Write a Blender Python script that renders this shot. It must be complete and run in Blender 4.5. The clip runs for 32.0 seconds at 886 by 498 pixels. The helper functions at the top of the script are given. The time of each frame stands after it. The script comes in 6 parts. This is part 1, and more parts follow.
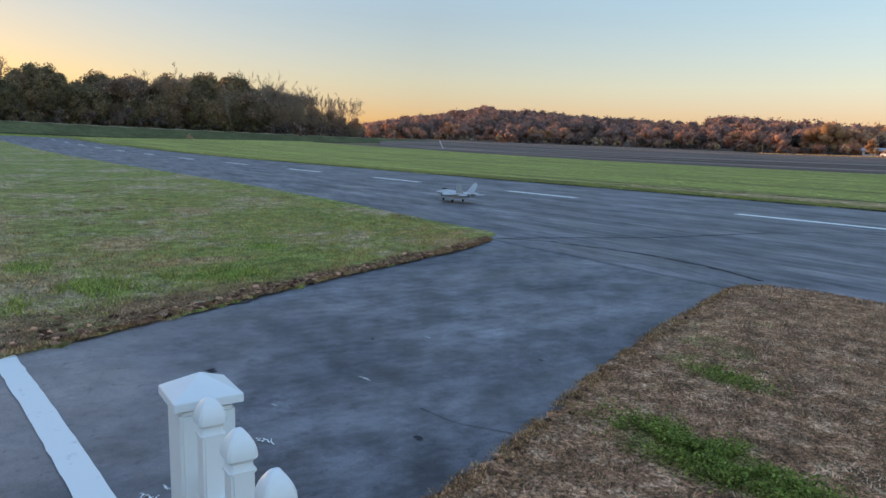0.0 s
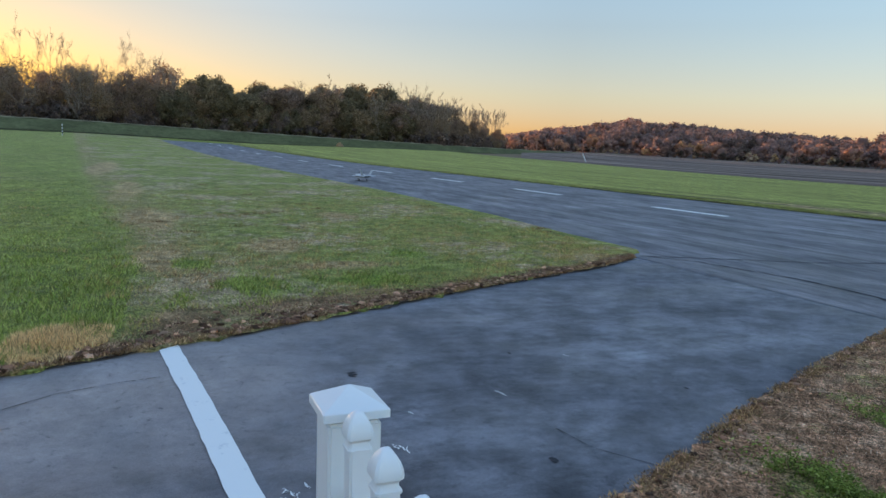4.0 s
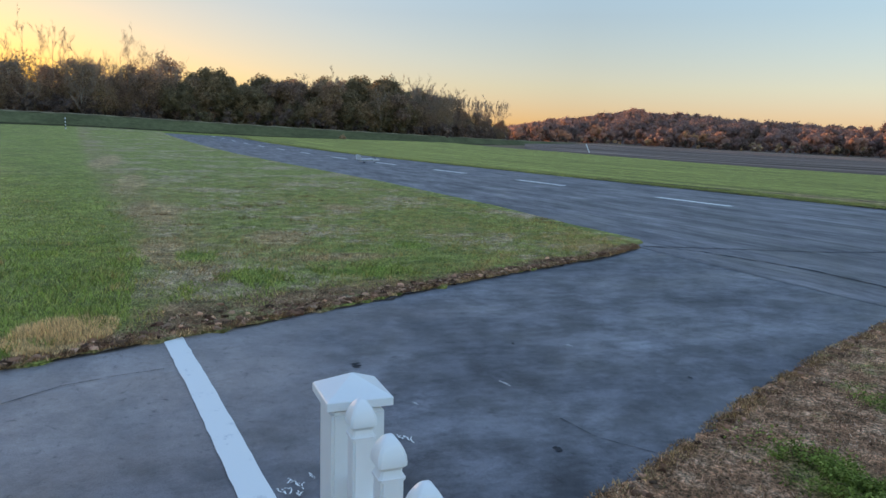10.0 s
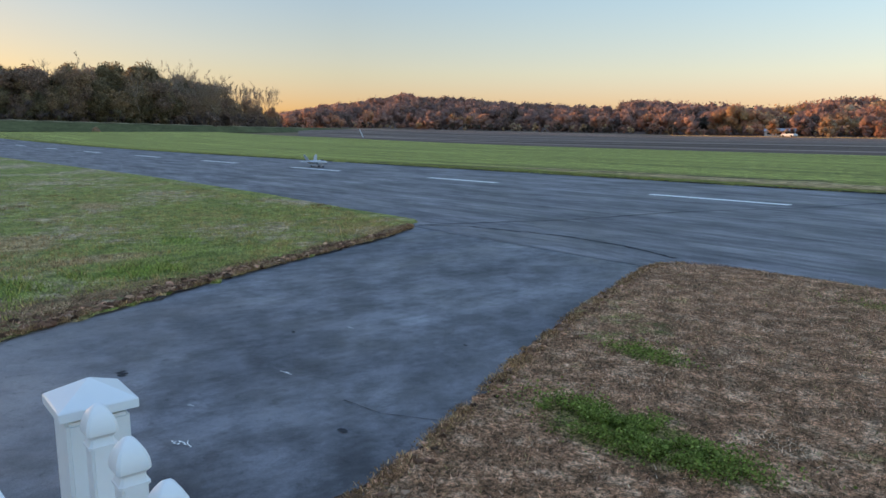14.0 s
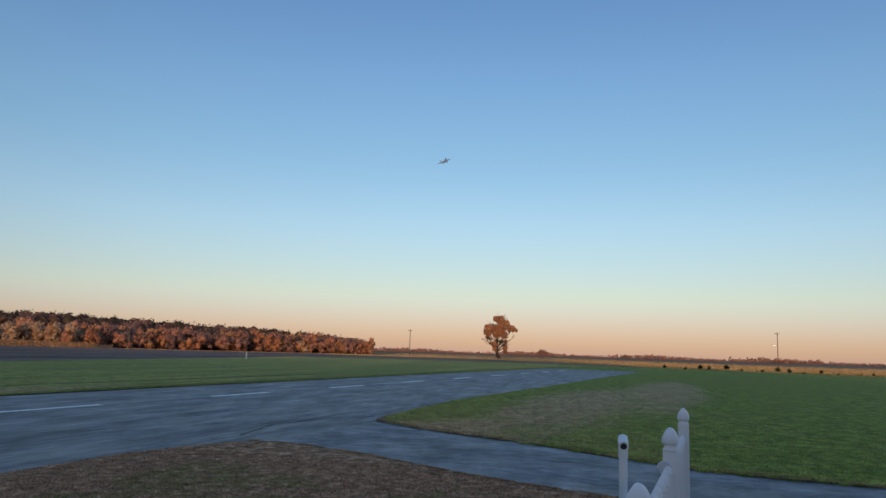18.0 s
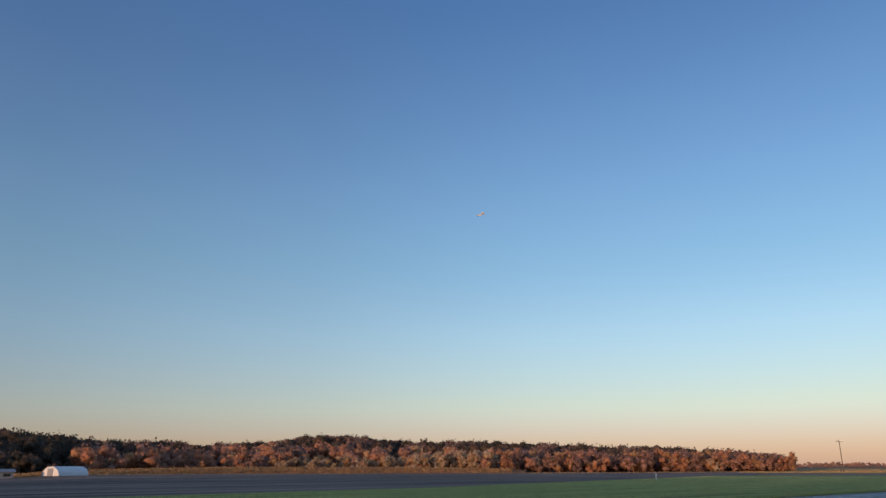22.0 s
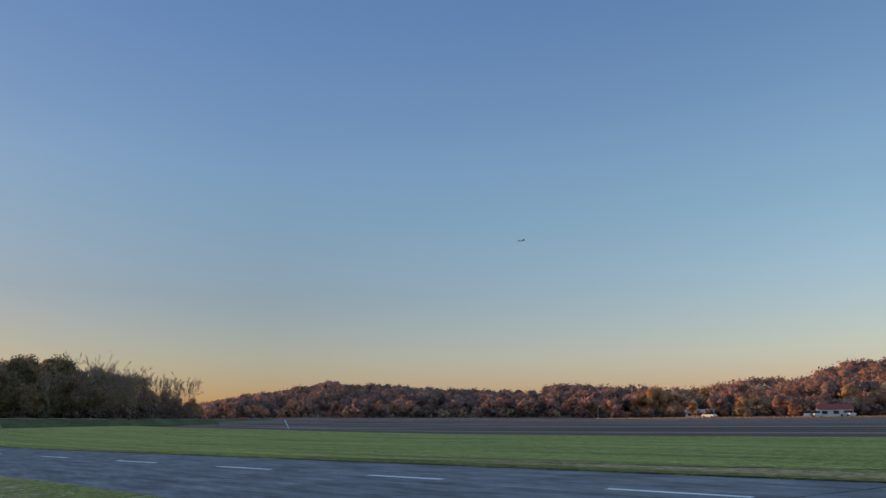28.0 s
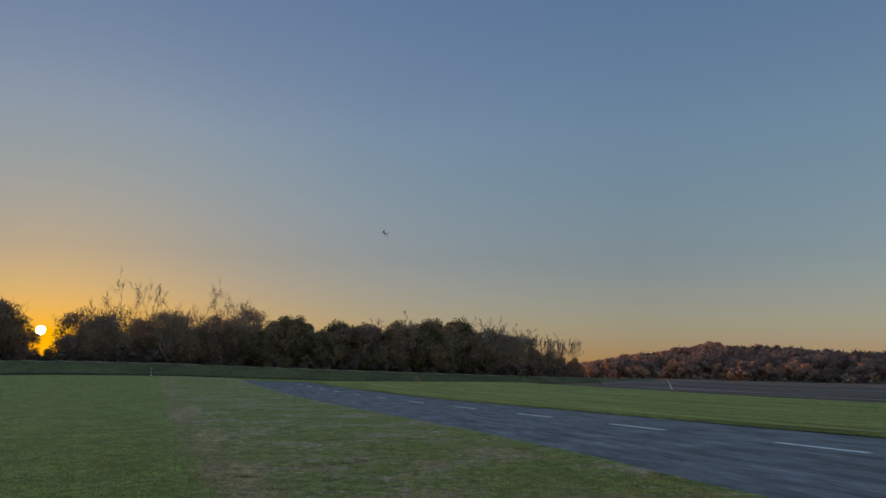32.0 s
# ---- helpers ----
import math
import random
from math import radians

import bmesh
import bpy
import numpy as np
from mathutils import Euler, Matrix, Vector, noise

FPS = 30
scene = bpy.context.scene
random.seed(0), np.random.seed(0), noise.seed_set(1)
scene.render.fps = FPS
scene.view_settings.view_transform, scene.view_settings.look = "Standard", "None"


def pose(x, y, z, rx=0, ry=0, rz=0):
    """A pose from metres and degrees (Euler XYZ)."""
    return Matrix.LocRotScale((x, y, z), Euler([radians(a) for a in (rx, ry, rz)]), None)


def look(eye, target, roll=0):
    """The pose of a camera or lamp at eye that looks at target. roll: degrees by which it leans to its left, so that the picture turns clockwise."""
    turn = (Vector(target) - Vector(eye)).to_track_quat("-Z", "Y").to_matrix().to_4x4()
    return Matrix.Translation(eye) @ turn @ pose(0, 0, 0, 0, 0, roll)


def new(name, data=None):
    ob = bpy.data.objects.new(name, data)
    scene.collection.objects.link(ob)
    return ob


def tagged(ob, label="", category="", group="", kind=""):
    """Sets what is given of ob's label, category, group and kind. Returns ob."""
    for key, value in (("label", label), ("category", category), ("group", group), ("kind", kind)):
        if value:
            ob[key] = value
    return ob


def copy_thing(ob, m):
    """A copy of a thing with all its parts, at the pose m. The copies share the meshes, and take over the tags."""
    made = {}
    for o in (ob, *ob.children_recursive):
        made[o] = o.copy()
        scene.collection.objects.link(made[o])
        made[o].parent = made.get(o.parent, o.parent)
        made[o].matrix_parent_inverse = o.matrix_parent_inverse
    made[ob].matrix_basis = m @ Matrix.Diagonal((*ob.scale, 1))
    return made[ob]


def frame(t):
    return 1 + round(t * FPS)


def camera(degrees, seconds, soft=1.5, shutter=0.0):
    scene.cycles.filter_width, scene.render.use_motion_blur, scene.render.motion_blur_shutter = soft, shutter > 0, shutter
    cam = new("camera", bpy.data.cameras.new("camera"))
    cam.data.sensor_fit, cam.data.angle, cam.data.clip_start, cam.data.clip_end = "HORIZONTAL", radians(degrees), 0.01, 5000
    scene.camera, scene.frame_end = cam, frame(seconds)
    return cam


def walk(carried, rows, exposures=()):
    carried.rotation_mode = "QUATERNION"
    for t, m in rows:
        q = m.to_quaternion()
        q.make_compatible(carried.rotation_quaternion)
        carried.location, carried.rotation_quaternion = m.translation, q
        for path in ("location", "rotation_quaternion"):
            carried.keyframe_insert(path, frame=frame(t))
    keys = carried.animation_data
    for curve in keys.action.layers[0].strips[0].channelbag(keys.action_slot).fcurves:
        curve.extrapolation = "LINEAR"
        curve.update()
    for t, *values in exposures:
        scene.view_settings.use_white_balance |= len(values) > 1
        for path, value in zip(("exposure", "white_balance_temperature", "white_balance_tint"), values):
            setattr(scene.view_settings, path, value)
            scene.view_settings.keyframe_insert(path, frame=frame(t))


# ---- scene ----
cam = camera(62.2, 32.0)
# seconds, eye (x along the runway, y across it), yaw to the left of +y, pitch, roll
PATH = [
    (0, 0.049, -0.013, 1.577, 56.99, -8.46, 0.98), (0.5, 0.046, 0.043, 1.588, 59.00, -8.09, 0.62), (1, 0.014, 0.027, 1.589, 60.55, -7.75, 0.73),
    (1.5, 0.009, 0.007, 1.590, 62.03, -7.43, 0.94), (2, 0.004, 0.003, 1.591, 63.39, -7.34, 1.35), (2.5, -0.003, -0.006, 1.589, 64.73, -7.45, 1.62),
    (3, -0.010, -0.008, 1.587, 65.85, -7.58, 1.84), (3.5, -0.009, -0.016, 1.589, 66.86, -7.74, 2.01), (5.5, -0.022, -0.023, 1.583, 69.62, -8.36, 1.97),
    (6, -0.018, -0.029, 1.584, 69.81, -8.53, 2.09), (6.5, -0.008, -0.039, 1.587, 69.78, -8.53, 1.95), (7, -0.004, -0.040, 1.588, 69.66, -8.55, 2.02),
    (7.5, -0.007, -0.037, 1.586, 69.43, -8.50, 1.93), (8, -0.013, -0.029, 1.582, 69.20, -8.47, 1.98), (8.5, -0.010, -0.028, 1.583, 68.93, -8.46, 1.99),
    (9, -0.015, -0.025, 1.584, 68.66, -8.55, 2.04), (9.5, -0.012, -0.020, 1.580, 68.37, -8.50, 1.71), (10, -0.009, -0.017, 1.581, 68.04, -8.54, 1.69),
    (10.5, 0.002, -0.021, 1.585, 67.65, -8.55, 1.61), (11, -0.001, -0.022, 1.582, 67.18, -8.62, 1.64), (11.5, -0.004, -0.021, 1.580, 66.58, -8.70, 1.51),
    (12, 0.006, -0.016, 1.579, 65.72, -8.80, 1.29), (12.5, 0.007, -0.011, 1.579, 64.08, -8.95, 0.97), (13, 0.011, 0.005, 1.577, 61.36, -9.16, 0.55),
    (13.5, 0.016, 0.031, 1.570, 57.33, -9.32, 0.11), (14, 0.011, 0.046, 1.560, 51.00, -9.36, -0.04), (14.5, 0.008, 0.049, 1.554, 42.69, -9.34, -0.04),
    (15, -0.028, 0.069, 1.556, 29.10, -9.08, 0.44), (15.2, -0.026, 0.062, 1.551, 21.21, -8.89, 0.62), (15.5, 0.010, 0.073, 1.552, 6.89, -8.51, 1.59),
    (17.5, 0.913, 0.014, 1.618, -69.50, 3.72, 2.20), (18, 0.833, 0.002, 1.665, -71.69, 7.95, 1.71), (18.5, 0.793, 0.002, 1.675, -72.43, 11.09, 1.21),
    (19, 0.804, 0.000, 1.669, -71.51, 13.46, 0.87), (19.5, 0.624, -0.020, 1.618, -68.82, 15.06, 0.74), (20, 0.480, -0.056, 1.604, -64.70, 16.16, 0.87),
    (20.5, 0.392, -0.024, 1.602, -59.69, 16.81, 0.60), (21, 0.331, 0.010, 1.602, -54.00, 17.15, 0.35), (21.5, 0.294, 0.052, 1.601, -47.94, 17.03, 0.19),
    (22, 0.247, 0.079, 1.603, -41.89, 16.53, -0.21), (22.5, 0.260, 0.047, 1.627, -35.78, 15.61, -0.60), (23, 0.273, 0.014, 1.651, -29.46, 14.63, -0.97),
    (23.5, 0.287, -0.018, 1.676, -22.58, 13.85, -1.29), (24, 0.300, -0.050, 1.700, -15.17, 13.36, -1.43), (24.5, 0.250, -0.010, 1.715, -7.73, 13.25, -1.98),
    (25, 0.200, 0.030, 1.730, -0.14, 13.09, -2.21), (25.5, 0.141, 0.065, 1.737, 7.64, 12.85, -2.17), (26, 0.082, 0.099, 1.743, 15.48, 12.68, -2.49),
    (26.5, 0.000, 0.080, 1.745, 23.51, 12.48, -2.35), (28.5, -0.720, -0.090, 1.735, 51.22, 12.62, -0.76), (29, -0.750, -0.110, 1.725, 56.77, 12.43, -0.36),
    (29.5, -0.769, -0.155, 1.734, 61.48, 12.31, -0.49), (30, -0.788, -0.200, 1.742, 65.50, 12.14, -0.53), (30.5, -0.808, -0.245, 1.751, 68.71, 11.86, -0.74),
    (31, -0.827, -0.290, 1.759, 71.61, 11.26, -0.32), (31.5, -0.936, -0.224, 1.742, 73.64, 10.65, -0.12), (32, -1.045, -0.158, 1.725, 73.81, 9.92, 0.22),
]


def aimed(x, y, z, yaw, pitch, roll):
    a, b = radians(yaw), radians(pitch)
    way = Vector((-math.sin(a) * math.cos(b), math.cos(a) * math.cos(b), math.sin(b)))
    return look((x, y, z), Vector((x, y, z)) + 10 * way, roll)


EXPOSURES = [(0, 2.4, 6200, 14), (15.5, 2.4, 6200, 14), (17.5, 1.22, 5650, 15), (20.5, 1.1, 5600, 15), (22, 1.22, 5600, 15), (23, 1.38, 5600, 15), (24, 1.53, 5600, 15), (26.5, 1.75, 5600, 15), (29, 1.6, 6250, 14), (32, 1.25, 6450, 14)]
walk(cam, [(t, aimed(*row)) for t, *row in PATH], EXPOSURES)

# ---- light ----
SUN_YAW, SUN_UP = 102.4, 3.1
sun_way = Vector((-math.sin(radians(SUN_YAW)) * math.cos(radians(SUN_UP)), math.cos(radians(SUN_YAW)) * math.cos(radians(SUN_UP)), math.sin(radians(SUN_UP))))
world = bpy.data.worlds.new("evening_sky")
world.use_nodes = True
scene.world = world
wn = world.node_tree
sky = wn.nodes.new("ShaderNodeTexSky")
sky.sky_type, sky.sun_disc = "NISHITA", False
sky.sun_elevation, sky.sun_rotation = radians(SUN_UP), radians(-SUN_YAW)
sky.altitude, sky.air_density, sky.dust_density, sky.ozone_density = 200, 1.15, 0.9, 2.3
even = wn.nodes.new("ShaderNodeGamma")
even.inputs["Gamma"].default_value = 0.25
wn.links.new(sky.outputs["Color"], even.inputs["Color"])
rich = wn.nodes.new("ShaderNodeHueSaturation")
rich.inputs["Saturation"].default_value = 1.48
# the glow round the sun
halo = wn.nodes.new("ShaderNodeMix")
halo.data_type, halo.blend_type = "RGBA", "ADD"
halo.inputs["Factor"].default_value = 0.1
wn.links.new(even.outputs["Color"], halo.inputs[6])
wn.links.new(sky.outputs["Color"], halo.inputs[7])
wn.links.new(halo.outputs[2], rich.inputs["Color"])
# rosy haze low down, deeper blue above, unseen zenith brightened to light the ground
way_up, parts_of = wn.nodes.new("ShaderNodeTexCoord"), wn.nodes.new("ShaderNodeSeparateXYZ")
wn.links.new(way_up.outputs["Generated"], parts_of.inputs["Vector"])
height = wn.nodes.new("ShaderNodeValToRGB")
for k, (at, c) in enumerate(((0.0, (1.08, 0.92, 1.27)), (0.07, (1.04, 1.02, 1.08)), (0.17, (0.89, 0.99, 1.07)), (0.26, (0.73, 0.91, 0.99)), (0.38, (0.59, 0.77, 0.94)), (0.6, (0.38, 0.58, 0.87)), (0.78, (0.72, 0.82, 1.0)), (1.0, (1.1, 1.1, 1.15)))):
    spot = height.color_ramp.elements[k] if k < 2 else height.color_ramp.elements.new(at)
    spot.position, spot.color = at, (*c, 1)
wn.links.new(parts_of.outputs["Z"], height.inputs["Fac"])


def sky_ramp(fac, stops):
    r = wn.nodes.new("ShaderNodeValToRGB")
    for k, (at, c) in enumerate(stops):
        e = r.color_ramp.elements[k] if k < 2 else r.color_ramp.elements.new(at)
        e.position, e.color = at, (*c, 1)
    wn.links.new(fac, r.inputs["Fac"])
    return r.outputs["Color"]


def sky_mix(how, fac, a, b):
    m = wn.nodes.new("ShaderNodeMix")
    m.data_type, m.blend_type = "RGBA", how
    m.inputs["Factor"].default_value = 1.0
    if fac is not None:
        wn.links.new(fac, m.inputs["Factor"])
    wn.links.new(a, m.inputs[6])
    wn.links.new(b, m.inputs[7])
    return m.outputs[2]


# how far round from the sun, 0 away from it and 1 towards it
flat = wn.nodes.new("ShaderNodeCombineXYZ")
wn.links.new(parts_of.outputs["X"], flat.inputs["X"])
wn.links.new(parts_of.outputs["Y"], flat.inputs["Y"])
unit = wn.nodes.new("ShaderNodeVectorMath")
unit.operation = "NORMALIZE"
wn.links.new(flat.outputs["Vector"], unit.inputs[0])
turned = wn.nodes.new("ShaderNodeVectorMath")
turned.operation = "DOT_PRODUCT"
turned.inputs[1].default_value = Vector((sun_way.x, sun_way.y, 0)).normalized()
wn.links.new(unit.outputs["Vector"], turned.inputs[0])
sunward = wn.nodes.new("ShaderNodeMath")
sunward.operation = "MULTIPLY_ADD"
sunward.inputs[1].default_value = sunward.inputs[2].default_value = 0.5
wn.links.new(turned.outputs["Value"], sunward.inputs[0])
dusk_side = sky_ramp(parts_of.outputs["Z"], ((0.0, (0.62, 0.58, 0.51)), (0.06, (0.58, 0.57, 0.53)), (0.16, (0.535, 0.535, 0.545)), (0.32, (0.7, 0.7, 0.74)), (0.5, (0.76, 0.74, 0.78)), (1.0, (1, 1, 1))))
night_side = sky_ramp(parts_of.outputs["Z"], ((0.0, (1.6, 1.53, 1.82)), (0.08, (1.56, 1.6, 1.46)), (0.25, (1.38, 1.38, 1.38)), (0.36, (1.32, 1.32, 1.32)), (0.56, (1.05, 1.02, 1.02)), (1.0, (1, 1, 1))))
cross_side = sky_ramp(parts_of.outputs["Z"], ((0.0, (1.04, 0.99, 0.97)), (0.06, (0.97, 0.98, 0.95)), (0.16, (0.89, 0.92, 0.92)), (0.32, (0.93, 0.91, 0.92)), (0.5, (0.84, 0.81, 0.83)), (1.0, (1, 1, 1))))
away = sky_ramp(sunward.outputs["Value"], ((0.0, (0, 0, 0)), (0.06, (0.2, 0.2, 0.2)), (0.15, (0.6, 0.6, 0.6)), (0.3, (1, 1, 1))))
near_sun = sky_ramp(sunward.outputs["Value"], ((0.52, (0, 0, 0)), (0.68, (0.5, 0.5, 0.5)), (0.86, (1, 1, 1))))
tone = sky_mix("MIX", near_sun, sky_mix("MIX", away, night_side, cross_side), dusk_side)
air = sky_mix("MULTIPLY", None, sky_mix("MULTIPLY", None, rich.outputs["Color"], height.outputs["Color"]), tone)
wn.links.new(air, wn.nodes["Background"].inputs["Color"])
wn.nodes["Background"].inputs["Strength"].default_value = 0.15
lamp = bpy.data.lights.new("low_sun", "SUN")
lamp.energy, lamp.angle, lamp.color = 1.4, radians(0.6), (1.0, 0.57, 0.28)
low_sun = new("low_sun", lamp)
low_sun.matrix_world = look(sun_way * 200, (0, 0, 0))

# ---- materials ----


def material(name, rough=0.8, metal=0.0):
    m = bpy.data.materials.new(name)
    m.use_nodes = True
    b = m.node_tree.nodes["Principled BSDF"]
    b.inputs["Roughness"].default_value, b.inputs["Metallic"].default_value = rough, metal
    return m, m.node_tree, b


def node(tree, kind, **given):
    n = tree.nodes.new(kind)
    for key, value in given.items():
        n.inputs[key.replace("_", " ")].default_value = value
    return n


def noise_at(tree, scale, detail=4.0, rough=0.6, stretch=(1, 1, 1), turn=0.0, coord="Object"):
    tc, mp = tree.nodes.new("ShaderNodeTexCoord"), tree.nodes.new("ShaderNodeMapping")
    mp.inputs["Scale"].default_value = stretch
    mp.inputs["Rotation"].default_value = (0, 0, turn)
    n = node(tree, "ShaderNodeTexNoise", Scale=scale, Detail=detail, Roughness=rough)
    tree.links.new(tc.outputs[coord], mp.inputs["Vector"])
    tree.links.new(mp.outputs["Vector"], n.inputs["Vector"])
    return n.outputs["Fac"]


def ramp(tree, fac, stops):
    r = tree.nodes.new("ShaderNodeValToRGB")
    e = r.color_ramp.elements
    while len(e) < len(stops):
        e.new(0.5)
    for k, (at, c) in enumerate(stops):
        e[k].position, e[k].color = at, (c, c, c, 1) if isinstance(c, (int, float)) else (*c, 1)
    tree.links.new(fac, r.inputs["Fac"])
    return r.outputs["Color"]


def mixed(tree, fac, a, b, how="MIX"):
    m = tree.nodes.new("ShaderNodeMix")
    m.data_type, m.blend_type = "RGBA", how
    for at, v in ((m.inputs["Factor"], fac), (m.inputs[6], a), (m.inputs[7], b)):
        if isinstance(v, bpy.types.NodeSocket):
            tree.links.new(v, at)
        elif isinstance(v, (int, float)):
            at.default_value = v
        else:
            at.default_value = (*v, 1)
    return m.outputs[2]


def sums(tree, how, a, b):
    m = tree.nodes.new("ShaderNodeMath")
    m.operation = how
    for k, v in enumerate((a, b)):
        if isinstance(v, bpy.types.NodeSocket):
            tree.links.new(v, m.inputs[k])
        else:
            m.inputs[k].default_value = v
    return m.outputs[0]


def bumped(tree, b, height, strength=0.4, distance=0.02):
    n = node(tree, "ShaderNodeBump", Strength=strength, Distance=distance)
    tree.links.new(height, n.inputs["Height"])
    tree.links.new(n.outputs["Normal"], b.inputs["Normal"])


def axis(tree, which):
    tc, s = tree.nodes.new("ShaderNodeTexCoord"), tree.nodes.new("ShaderNodeSeparateXYZ")
    tree.links.new(tc.outputs["Object"], s.inputs["Vector"])
    return s.outputs[which]


def plain(name, colour, rough=0.6, metal=0.0, spread=0.25, scale=8.0, bump=0.15, depth=0.005):
    """A painted or natural surface: one colour with fine and broad variation."""
    m, t, b = material(name, rough, metal)
    if rough >= 0.9:
        b.inputs["Specular IOR Level"].default_value = 0.1
    dark = tuple(c * (1 - spread) for c in colour)
    fine = ramp(t, noise_at(t, scale, 6, 0.7), [(0.3, dark), (0.7, colour)])
    broad = ramp(t, noise_at(t, scale * 0.13, 3), [(0.35, 1 - spread * 0.7), (0.65, 1.0)])
    t.links.new(mixed(t, 1.0, fine, broad, "MULTIPLY"), b.inputs["Base Color"])
    bumped(t, b, noise_at(t, scale * 4, 5), bump, depth)
    return m


def asphalt(name, base, along, worn=None):
    m, t, b = material(name, 0.62)
    b.inputs["Specular IOR Level"].default_value = 0.42
    streak = ramp(t, noise_at(t, 0.9, 7, 0.7, along), [(0.36, tuple(c * 0.5 for c in base)), (0.48, base), (0.55, tuple(c * 1.08 for c in base)), (0.66, tuple(c * 1.6 for c in base))])
    blotch = ramp(t, noise_at(t, 0.45, 6, 0.62), [(0.36, 0.7), (0.5, 0.96), (0.64, 1.24)])
    pits = ramp(t, noise_at(t, 9, 4, 0.7), [(0.3, 0.55), (0.42, 1.0), (0.6, 1.0), (0.75, 1.35)])
    brushed = ramp(t, noise_at(t, 3.5, 5, 0.7, along), [(0.38, 0.56), (0.62, 1.36)])
    blotch = mixed(t, 1.0, blotch, brushed, "MULTIPLY")
    grit = ramp(t, noise_at(t, 150, 3, 0.8), [(0.3, 0.72), (0.7, 1.25)])
    c = mixed(t, 1.0, mixed(t, 1.0, mixed(t, 1.0, streak, blotch, "MULTIPLY"), pits, "MULTIPLY"), grit, "MULTIPLY")
    if worn:
        # greyer and lighter where the sealer has worn off, with pits and fine cracks
        away = sums(t, "ADD", sums(t, "MULTIPLY", axis(t, 1), -0.28), sums(t, "MULTIPLY", noise_at(t, 0.5, 5, 0.65), 1.4))
        away = sums(t, "ADD", away, sums(t, "MULTIPLY", sums(t, "MAXIMUM", sums(t, "ADD", axis(t, 0), 6.0), 0.0), -0.16))
        old = ramp(t, noise_at(t, 2.2, 7, 0.75), [(0.34, tuple(v * 0.72 for v in worn)), (0.66, tuple(v * 1.25 for v in worn))])
        old = mixed(t, 1.0, old, ramp(t, noise_at(t, 14, 4, 0.7), [(0.3, 0.45), (0.4, 1.0), (0.7, 1.15)]), "MULTIPLY")
        c = mixed(t, ramp(t, away, [(0.0, 0.0), (0.5, 0.9)]), c, mixed(t, 1.0, old, grit, "MULTIPLY"))
    t.links.new(c, b.inputs["Base Color"])
    t.links.new(ramp(t, noise_at(t, 1.1, 6, 0.65, along), [(0.36, 0.42), (0.64, 0.66)]), b.inputs["Roughness"])
    bumped(t, b, noise_at(t, 130, 4, 0.7), 0.35, 0.004)
    return m


MAT_RUNWAY = asphalt("runway_asphalt", (0.14, 0.13, 0.138), (0.32, 1.5, 1))
MAT_TAXI = asphalt("taxiway_asphalt", (0.14, 0.138, 0.15), (1.0, 0.7, 1), (0.3, 0.265, 0.25))
MAT_PAINT, _t, _b = material("white_line_paint", 0.7)
_t.links.new(ramp(_t, noise_at(_t, 7, 6, 0.75), [(0.25, (0.55, 0.56, 0.57)), (0.4, (0.94, 0.93, 0.88))]), _b.inputs["Base Color"])
MAT_VINYL = plain("white_vinyl", (0.93, 0.95, 0.94), 0.42, 0, 0.05, 6, 0.05, 0.002)


GREENS = [(0.38, (0.15, 0.168, 0.036)), (0.62, (0.36, 0.355, 0.1))]
STRAWS = [(0.36, (0.25, 0.165, 0.1)), (0.5, (0.46, 0.33, 0.2)), (0.64, (0.72, 0.54, 0.36))]


def grass_colour(t, bias=0.5, greens=GREENS, straws=STRAWS):
    """Green and straw in patches, at three scales."""
    green = ramp(t, noise_at(t, 1.7, 6, 0.75), greens)
    straw = ramp(t, noise_at(t, 6.0, 6, 0.8), straws)
    patch = sums(t, "ADD", sums(t, "MULTIPLY", noise_at(t, 0.3, 5, 0.65), 0.55), sums(t, "MULTIPLY", noise_at(t, 2.6, 6, 0.75), 0.45))
    return mixed(t, ramp(t, patch, [(bias - 0.035, 0.0), (bias + 0.035, 1.0)]), green, straw)


# straw, clover, bare soil, fresh turf
WORN = ([(0.38, (0.31, 0.2, 0.095)), (0.62, (0.62, 0.43, 0.22))], [(0.38, (0.09, 0.13, 0.015)), (0.62, (0.24, 0.27, 0.05))], [(0.36, (0.12, 0.068, 0.034)), (0.64, (0.42, 0.26, 0.13))], [(0.38, (0.11, 0.175, 0.022)), (0.62, (0.27, 0.34, 0.055))])


